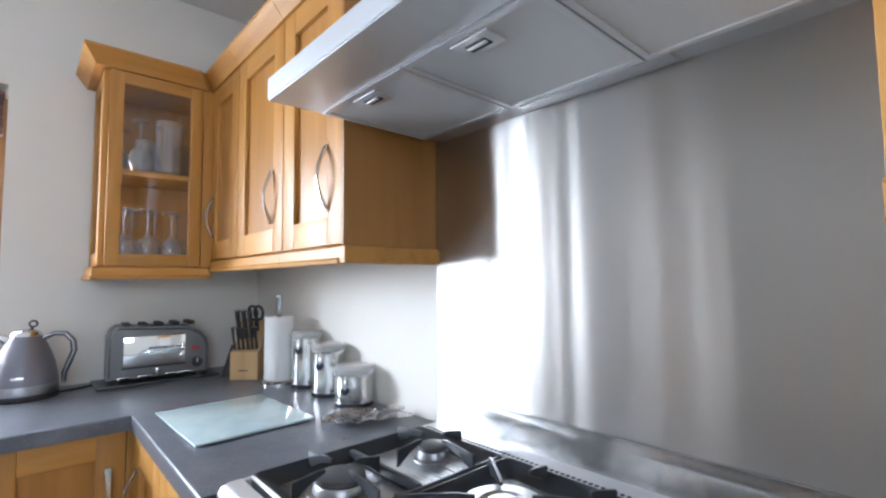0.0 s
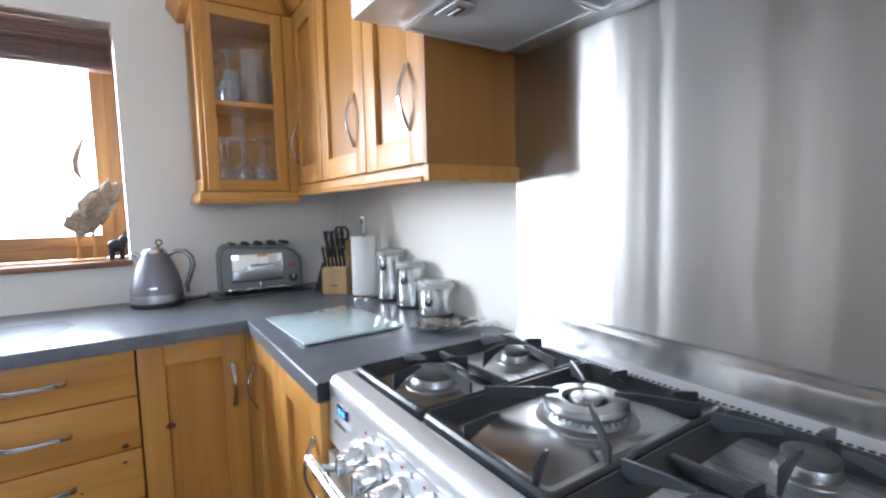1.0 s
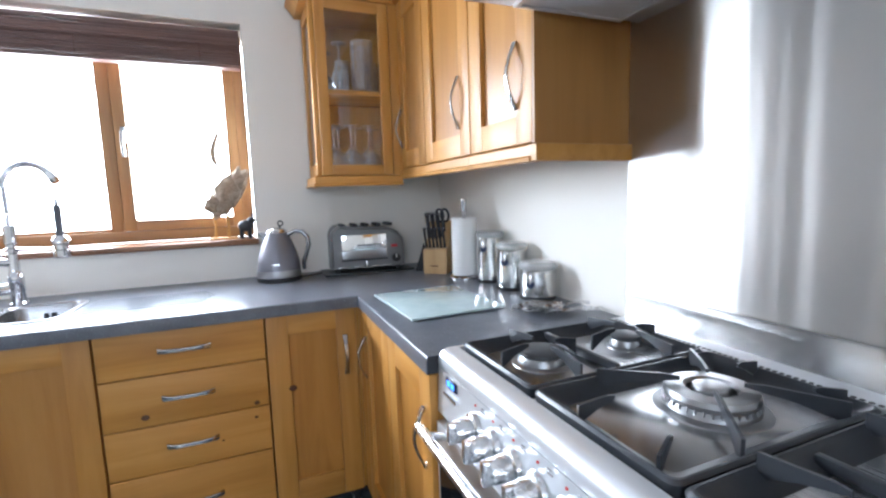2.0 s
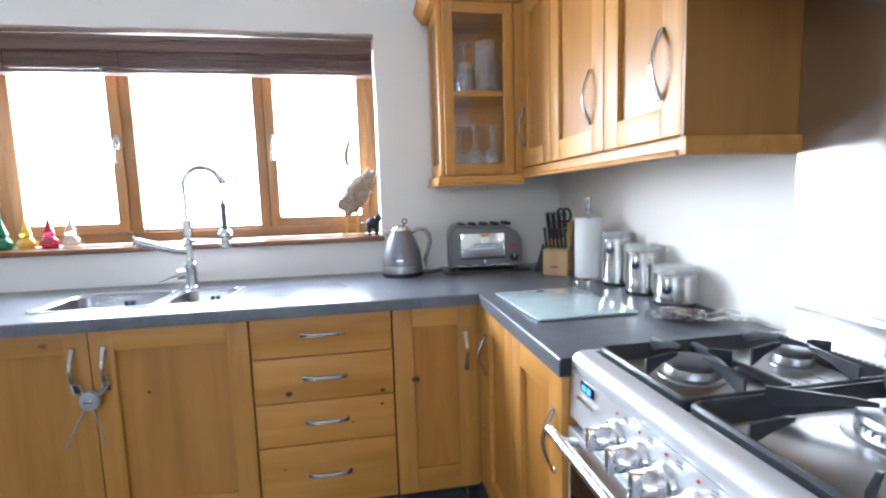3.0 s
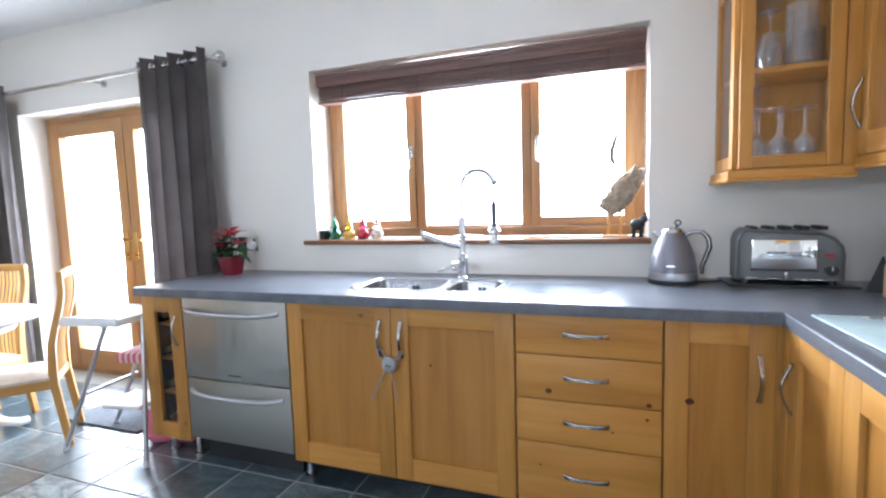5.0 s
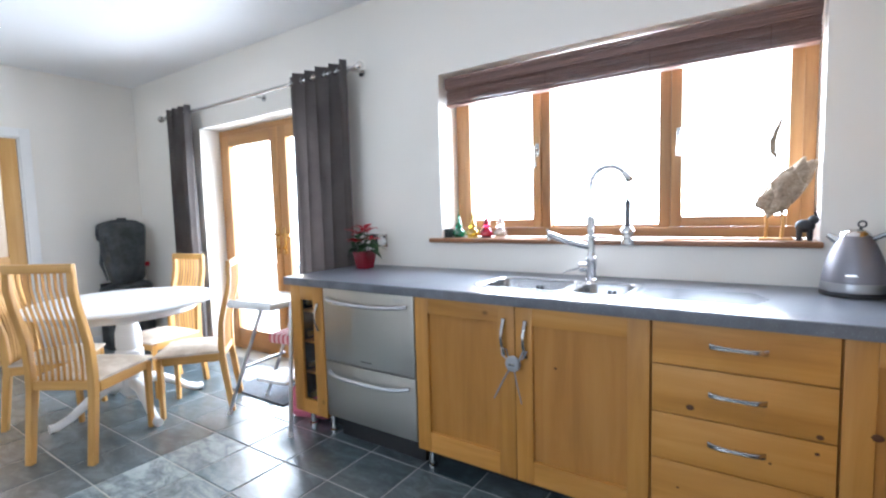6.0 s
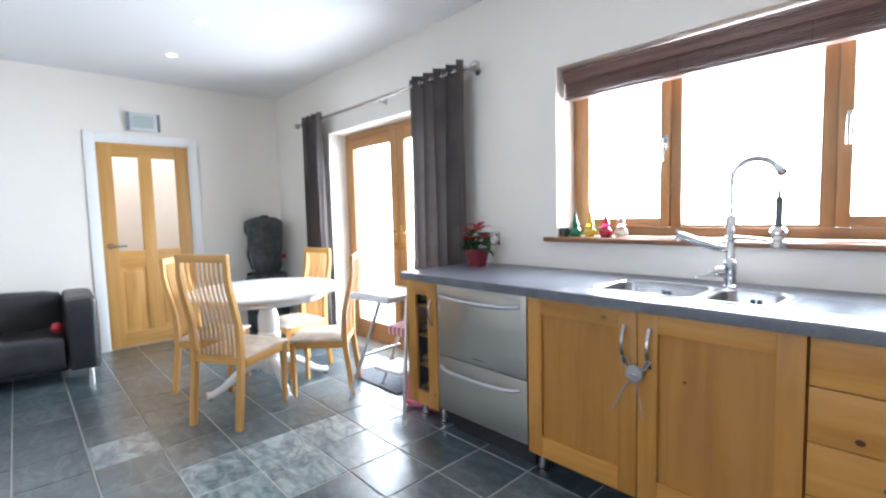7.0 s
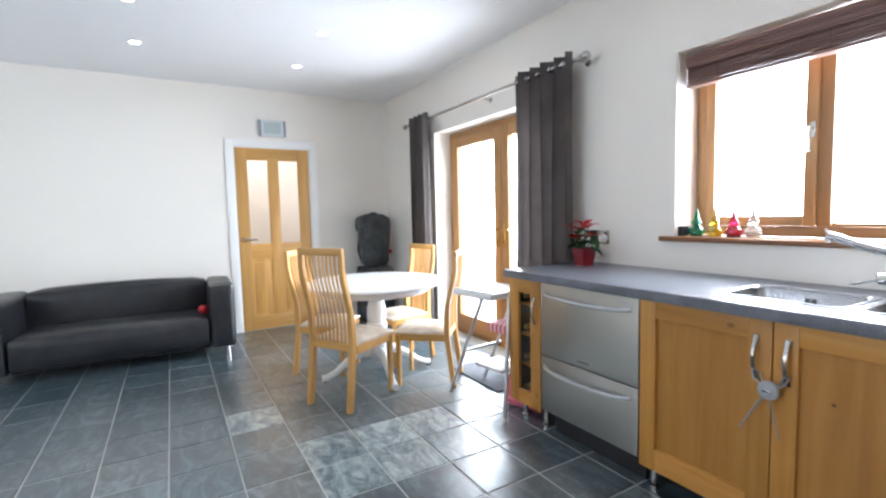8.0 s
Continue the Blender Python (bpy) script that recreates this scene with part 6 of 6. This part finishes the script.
# ---- dining end ----
def chair_master():
    """High-backed slatted chair facing +y, floor point under the seat's middle."""
    c = thing("dining_chair", "light oak dining chair with tall slatted back and cream seat", "chair", Matrix.Translation((0, 0, -50)), group="dining chairs")
    w, d, sh = 0.42, 0.42, 0.45
    bk = -d / 2

    def post(x):
        # back leg and back post in one bent piece
        bm = bmesh.new()
        prof = [(bk - 0.065, 0.0), (bk - 0.03, 0.0), (bk + 0.022, 0.40), (bk + 0.022, 0.50), (bk + 0.012, 0.64), (bk - 0.016, 0.76), (bk - 0.044, 0.86), (bk - 0.060, 0.95), (bk - 0.062, 1.055), (bk - 0.088, 1.055), (bk - 0.090, 0.95), (bk - 0.076, 0.86), (bk - 0.050, 0.76), (bk - 0.024, 0.64), (bk - 0.020, 0.50), (bk - 0.020, 0.40)]
        ribbon(bm, prof, 0.038, 0)
        bmesh.ops.translate(bm, verts=bm.verts, vec=(x - 0.019, 0, 0))
        bmesh.ops.bevel(bm, geom=bm.edges[:], offset=0.003, segments=2, affect="EDGES")
        return bm
    for x in (-w / 2 + 0.035, w / 2 - 0.035):
        part("back_leg", post(x), oak_z, c)
    for x in (-w / 2 + 0.022, w / 2 - 0.022):
        bm = bmesh.new()
        tube(bm, [(x, d / 2 - 0.025, 0.0), (x, d / 2 - 0.025, 0.42)], [0.019, 0.026], 4)
        bmesh.ops.bevel(bm, geom=bm.edges[:], offset=0.003, segments=2, affect="EDGES")
        part("front_leg", bm, oak_z, c)
    part("front_rail", boxes((-w / 2 + 0.03, w / 2 - 0.03, d / 2 - 0.037, d / 2 - 0.015, 0.375, 0.432), r=0.003), oak_x, c)
    part("back_rail", boxes((-w / 2 + 0.05, w / 2 - 0.05, bk - 0.012, bk + 0.010, 0.395, 0.445), r=0.003), oak_x, c)
    for x in (-w / 2 + 0.012, w / 2 - 0.034):
        part("side_rail", boxes((x, x + 0.022, bk + 0.02, d / 2 - 0.04, 0.375, 0.432), r=0.003), oak_y, c)
    # top rail
    bm = boxes((-w / 2 + 0.018, w / 2 - 0.018, bk - 0.092, bk - 0.062, 1.035, 1.082), r=0.006)
    part("top_rail", bm, oak_x, c)
    for k in range(8):
        x = -0.119 + 0.034 * k
        bm = bmesh.new()
        pts = [(x, bk - 0.001, 0.44), (x, bk + 0.002, 0.52), (x, bk - 0.003, 0.62), (x, bk - 0.024, 0.74), (x, bk - 0.054, 0.85), (x, bk - 0.073, 0.95), (x, bk - 0.075, 1.04)]
        tube(bm, pts, [0.0125] * 7, 4, 0.62)
        part("slat", bm, oak_z, c)
    # upholstered pad
    bm = bmesh.new()
    n = 10
    g = []
    for i in range(n + 1):
        row = []
        for j in range(n + 1):
            u, v = i / n * 2 - 1, j / n * 2 - 1
            dome = (1 - abs(u) ** 4) * (1 - abs(v) ** 4)
            row.append(bm.verts.new((u * (w / 2 - 0.004) * (0.96 if v < 0 else 1.0), v * (d / 2 - 0.004) + 0.012, 0.448 + 0.036 * dome + 0.003 * noise.noise(Vector((u * 3, v * 3, 1))))))
        g.append(row)
    for i in range(n):
        for j in range(n):
            bm.faces.new((g[i][j], g[i + 1][j], g[i + 1][j + 1], g[i][j + 1]))
    ext = bmesh.ops.extrude_edge_only(bm, edges=[e for e in bm.edges if len(e.link_faces) == 1])
    for q in ext["geom"]:
        if isinstance(q, bmesh.types.BMVert):
            q.co.z = 0.433
    part("seat", bm, cream_cloth, c, "cream mottled upholstered seat")
    return c


def mottled(name, a, b2, scale, rough):
    m, nd, lk, b = mat(name, a, rough)
    f = noise_tex(nd, lk, coords(nd, lk, (1, 1, 1)), scale, 5, 0.6)
    lk.new(ramp(nd, lk, f, [(0.38, a), (0.62, b2)]), b.inputs["Base Color"])
    bump(nd, lk, noise_tex(nd, lk, coords(nd, lk, (1, 1, 1)), 420, 2), b, 0.25, 0.001)
    return m


cream_cloth = mottled("cream_suede", (0.55, 0.46, 0.36), (0.72, 0.64, 0.54), 9, 0.8)


def place_chairs():
    c = chair_master()
    spots = [((-2.930, 1.377), (-0.508, 0.861)), ((-3.545, 1.405), (0.64, 0.77)), ((-2.920, 1.930), (-0.66, -0.75)), ((-3.476, 1.98), (0.15, -0.99))]
    for k, ((x, y), (dx, dy)) in enumerate(spots):
        m = Matrix.Translation((x, y, 0)) @ Matrix.Rotation(math.atan2(dy, dx) - math.pi / 2, 4, "Z")
        m = m @ Matrix.Diagonal((0.936, 0.936, 0.936, 1))
        if k == 0:
            c.matrix_world = m
        else:
            copy_thing(c, m)


def dining_table():
    t = thing("dining_table", "round white painted pedestal dining table", "table", Matrix.Translation((-3.238, 1.678, 0)) @ Matrix.Diagonal((0.972, 0.972, 0.972, 1)))
    part("tabletop", lathe(bmesh.new(), [(0, 0.705), (0.47, 0.705), (0.515, 0.708), (0.528, 0.714), (0.532, 0.724), (0.527, 0.733), (0.515, 0.737), (0, 0.738)], 72), table_white, t)
    part("apron", lathe(bmesh.new(), [(0.0, 0.65), (0.40, 0.65), (0.405, 0.655), (0.405, 0.705), (0, 0.705)], 56), table_white, t)
    part("column", lathe(bmesh.new(), [(0, 0.10), (0.045, 0.10), (0.062, 0.125), (0.075, 0.16), (0.075, 0.20), (0.068, 0.22), (0.078, 0.235), (0.080, 0.40), (0.068, 0.415), (0.074, 0.43), (0.072, 0.52), (0.058, 0.58), (0.080, 0.62), (0.10, 0.65), (0, 0.65)], 40), table_white, t)
    for k in range(4):
        a = radians(-6 + 90 * k)
        bm = bmesh.new()
        pts = [(0.05, 0.19), (0.14, 0.185), (0.24, 0.13), (0.33, 0.06), (0.40, 0.030), (0.435, 0.028)]
        tube(bm, [(r * math.cos(a), r * math.sin(a), z) for r, z in pts], [0.040, 0.034, 0.028, 0.024, 0.024, 0.026], 12)
        part("foot", bm, table_white, t)
        part("glide", rod(bmesh.new(), (0.42 * math.cos(a), 0.42 * math.sin(a), 0.0), (0.42 * math.cos(a), 0.42 * math.sin(a), 0.012), 0.012), black, t)


table_white = paint("white_table_paint", (0.80, 0.80, 0.80), 0.28, 0.04, 50)


def high_chair():
    h = thing("high_chair", "folding child's high chair with white tray and steel legs", "high chair", Matrix.Translation((-2.355, 2.05, 0)) @ Matrix.Rotation(radians(8), 4, "Z"))
    grey = steel("grey_tube", (0.58, 0.58, 0.60), 0.32)
    for s in (-0.0, 0.30):
        for a, b in (((-0.27, s - 0.07, 0.0), (-0.02, s, 0.66)), ((0.30, s - 0.14, 0.0), (0.235, s - 0.02, 0.72))):
            bm = bmesh.new()
            rod(bm, a, b, 0.011, n=14)
            leg = part("leg", bm, grey, h)
            bm = bmesh.new()
            rod(bm, (a[0], a[1], 0.0), Vector(a).lerp(Vector(b), 0.04), 0.0135, n=14)
            part("foot_cap", bm, white_gloss, leg)
    for z, x in ((0.66, -0.02), (0.30, -0.155), (0.55, 0.24)):
        part("cross_bar", rod(bmesh.new(), (x, -0.02, z), (x, 0.30, z), 0.009, n=12), grey, h)
    tray = part("tray", boxes((-0.12, 0.22, -0.16, 0.18, 0.695, 0.732), r=0.016), white_gloss, h, "white moulded plastic tray")
    for ry in (-0.152, 0.162):
        part("tray_rim", boxes((-0.112, 0.212, ry, ry + 0.01, 0.730, 0.740), r=0.003), white_gloss, tray)
    part("seat", boxes((0.02, 0.27, 0.00, 0.28, 0.46, 0.52), r=0.02), pink_cloth, h, "pink striped padded seat")
    part("seat_back", boxes((0.05, 0.27, 0.25, 0.30, 0.50, 0.80), r=0.02), pink_cloth, h, "pink striped padded back")
    part("foot_rest", boxes((-0.12, 0.12, 0.02, 0.24, 0.20, 0.222), r=0.008), white_gloss, h)


def striped():
    m, nd, lk, b = mat("pink_stripe_cloth", (0.6, 0.2, 0.24), 0.8)
    wv = nd.new("ShaderNodeTexWave")
    wv.inputs["Scale"].default_value, wv.inputs["Distortion"].default_value = 9, 0.6
    lk.new(coords(nd, lk, shuffle=False), wv.inputs["Vector"])
    lk.new(ramp(nd, lk, wv.outputs["Fac"], [(0.4, (0.55, 0.10, 0.14)), (0.55, (0.78, 0.55, 0.55))]), b.inputs["Base Color"])
    return m


pink_cloth = striped()


def pink_bundle():
    """A pink cloth dropped in a heap on the floor."""
    bm = bmesh.new()
    bmesh.ops.create_uvsphere(bm, u_segments=40, v_segments=20, radius=1.0)
    for q in bm.verts:
        p = q.co.copy()
        a = math.atan2(p.y, p.x)
        fold = 1 + 0.10 * math.sin(5 * a + 2 * p.z) + 0.12 * noise.noise(p * 2.2)
        flare = 1.15 if p.z < -0.2 else 1.0
        q.co = Vector((p.x * 0.19 * fold * flare, p.y * 0.13 * fold * flare, max(0.004, 0.085 + p.z * 0.125 * fold)))
    solid("crumpled_cloth", bm, mat("pink_fabric", (0.62, 0.16, 0.24), 0.85)[0], "pink cloth bundle lying on the floor", "cloth", Matrix.Translation((-2.16, 2.267, 0)))
    bm = boxes((-0.30, 0.30, -0.22, 0.22, 0.002, 0.012), r=0.004)
    solid("door_mat", bm, mottled("grey_mat_pile", (0.10, 0.11, 0.13), (0.16, 0.17, 0.19), 60, 0.95), "grey door mat by the french doors", "mat", Matrix.Translation((-2.717, 2.412, 0.0)))


def leather():
    m, nd, lk, b = mat("black_leather", (0.018, 0.018, 0.021), 0.36)
    v = coords(nd, lk, shuffle=False)
    f = noise_tex(nd, lk, v, 7, 5, 0.6)
    fine = noise_tex(nd, lk, v, 260, 3)
    lk.new(ramp(nd, lk, f, [(0.3, (0.012, 0.013, 0.016)), (0.7, (0.026, 0.027, 0.031))]), b.inputs["Base Color"])
    lk.new(span(nd, lk, f, 0.28, 0.42), b.inputs["Roughness"])
    mix = nd.new("ShaderNodeMath")
    mix.operation = "ADD"
    lk.new(f, mix.inputs[0])
    lk.new(span(nd, lk, fine, 0, 0.12), mix.inputs[1])
    bump(nd, lk, mix.outputs[0], b, 0.20, 0.004)
    return m


def puffy(bm, x0, x1, y0, y1, z0, z1, r, wob, seed):
    """A stuffed box: rounded, slightly bulging and creased."""
    sub = bmesh.new()
    box(sub, x0, x1, y0, y1, z0, z1)
    bmesh.ops.subdivide_edges(sub, edges=sub.edges[:], cuts=11, use_grid_fill=True)
    c = Vector(((x0 + x1) / 2, (y0 + y1) / 2, (z0 + z1) / 2))
    h = Vector(((x1 - x0) / 2, (y1 - y0) / 2, (z1 - z0) / 2))
    for v in sub.verts:
        d = v.co - c
        inner = Vector([max(-(h[k] - r), min(h[k] - r, d[k])) for k in range(3)])
        off = d - inner
        if off.length > 1e-6:
            off = off.normalized() * r
        p = inner + off
        bulge = [1 - (p[k] / h[k]) ** 2 for k in range(3)]
        for k in range(3):
            a, b = [q for q in range(3) if q != k]
            if abs(abs(p[k]) - h[k]) < 1e-4:
                p[k] += math.copysign(wob * max(0, bulge[a]) * max(0, bulge[b]), p[k])
        p += Vector((0, 0, 1)) * 0.006 * noise.noise(p * 6 + Vector((seed, 0, 0)))
        v.co = c + p
    me = bpy.data.meshes.new("tmp")
    sub.to_mesh(me)
    sub.free()
    bm.from_mesh(me)
    bpy.data.meshes.remove(me)
    return bm


def sofa():
    s = thing("sofa", "low black leather sofa with block arms and steel feet", "sofa", Matrix.Translation((-4.41, -0.05, 0)) @ Matrix.Rotation(radians(-2.0), 4, "Z"))
    # faces +x; length along y
    L, D = 1.74, 0.73
    skin = leather()
    for y in (-L / 2, L / 2 - 0.20):
        part("arm", puffy(bmesh.new(), -D, 0.0, y, y + 0.20, 0.085, 0.640, 0.035, 0.012, 1 + y), skin, s)
    part("backrest", puffy(bmesh.new(), -D, -D + 0.23, -L / 2 + 0.202, L / 2 - 0.202, 0.12, 0.645, 0.05, 0.03, 3), skin, s)
    part("seat_base", puffy(bmesh.new(), -D + 0.05, -0.06, -L / 2 + 0.203, L / 2 - 0.203, 0.085, 0.19, 0.02, 0.004, 7), skin, s)
    part("seat_cushion", puffy(bmesh.new(), -D + 0.20, 0.0, -L / 2 + 0.204, L / 2 - 0.204, 0.11, 0.362, 0.05, 0.02, 5), skin, s)
    for x in (-0.06, -D + 0.06):
        for y in (-L / 2 + 0.07, L / 2 - 0.07):
            part("foot", rod(bmesh.new(), (x, y, 0), (x, y, 0.105), 0.022, n=20), chrome, s, "short steel foot")
    bm = bmesh.new()
    bmesh.ops.create_uvsphere(bm, u_segments=24, v_segments=14, radius=0.040)
    solid("red_ball", bm, mat("red_rubber", (0.50, 0.02, 0.03), 0.4)[0], "small red ball on the sofa seat", "ball", Matrix.Translation((-4.545, 0.575, 0.415)))


def golf_bag():
    g = thing("bag", "black padded fabric bag standing upright against the wall", "bag", Matrix.Translation((-4.985, 2.385, 0)) @ Matrix.Rotation(radians(-70), 4, "Z") @ Matrix.Diagonal((0.98, 0.98, 0.98, 1)))
    nylon = mottled("black_nylon", (0.034, 0.039, 0.042), (0.068, 0.076, 0.080), 12, 0.55)
    part("bag_body", puffy(bmesh.new(), -0.235, 0.235, -0.11, 0.11, 0.0, 0.62, 0.06, 0.03, 2), nylon, g)
    up = puffy(bmesh.new(), -0.205, 0.205, -0.09, 0.09, 0.63, 1.22, 0.06, 0.03, 8)
    for q in up.verts:
        f = max(0.0, min(1.0, (q.co.z - 0.63) / 0.45))
        q.co.x = q.co.x * (0.76 + 0.24 * f) - 0.02 * (1 - f)
        q.co.y += 0.010 * math.sin(9 * q.co.z + 14 * q.co.x)
    part("upper_bag", up, nylon, g)
    flap = puffy(bmesh.new(), -0.212, 0.200, -0.118, -0.02, 1.03, 1.215, 0.045, 0.02, 11)
    for q in flap.verts:
        q.co.z += 0.16 * q.co.x * (1.2 - q.co.z)
    part("top_flap", flap, nylon, g)
    for a, b in (((-0.16, 1.04), (0.05, 0.72)), ((0.15, 1.00), (0.11, 0.66)), ((-0.05, 0.95), (-0.13, 0.70))):
        part("fold", tube(bmesh.new(), [(a[0], -0.098, a[1]), ((a[0] + b[0]) / 2 + 0.02, -0.112, (a[1] + b[1]) / 2), (b[0], -0.098, b[1])], [0.006, 0.016, 0.008], 8), nylon, g)
    part("buckle", boxes((-0.03, 0.03, -0.108, -0.098, 0.60, 0.64), r=0.003), satin, g)
    part("pocket", puffy(bmesh.new(), -0.15, 0.15, -0.155, -0.10, 0.34, 0.60, 0.025, 0.02, 4), nylon, g)
    part("strap", boxes((-0.19, 0.19, -0.100, -0.088, 0.60, 0.64), r=0.004), black, g)
    part("carry_handle", tube(bmesh.new(), [(-0.06, 0, 1.22), (-0.04, 0, 1.255), (0.04, 0, 1.255), (0.06, 0, 1.22)], 0.010, 8), black, g)
    part("tag", boxes((-0.305, -0.255, -0.03, -0.02, 0.76, 0.805), r=0.006), mat("red_tag", (0.55, 0.02, 0.04), 0.5)[0], g)
    part("tag_cord", rod(bmesh.new(), (-0.19, -0.025, 0.80), (-0.26, -0.025, 0.785), 0.003, n=6), black, g)


def bottles():
    dark = mat("dark_bottle_glass", (0.008, 0.014, 0.008), 0.08)[0]
    foil = mat("gold_foil", (0.45, 0.33, 0.15), 0.35, 0.8)[0]
    for z in (Z0 + 0.019, 0.353, 0.533, 0.713):
        for x in (-2.043, -1.964, -1.900):
            b = thing("wine_bottle", "dark glass wine bottle lying in the cabinet", "bottle", Matrix.Translation((x, FRONT + 0.045, z + 0.004)), group="bottles in the wine cabinet")
            part("glass", lathe(bmesh.new(), [(0, 0.30), (0.036, 0.30), (0.038, 0.295), (0.038, 0.11), (0.030, 0.085), (0.014, 0.065), (0.014, 0.005), (0, 0.005)], 24), dark, b, at=Matrix.Rotation(radians(-90), 4, "X"))
            part("capsule", lathe(bmesh.new(), [(0.0145, 0.06), (0.0155, 0.055), (0.0155, 0.002), (0, 0.0)], 20), foil, b, at=Matrix.Rotation(radians(-90), 4, "X"))


place_chairs()
dining_table()
high_chair()
pink_bundle()
sofa()
golf_bag()
bottles()

slate_tiles()
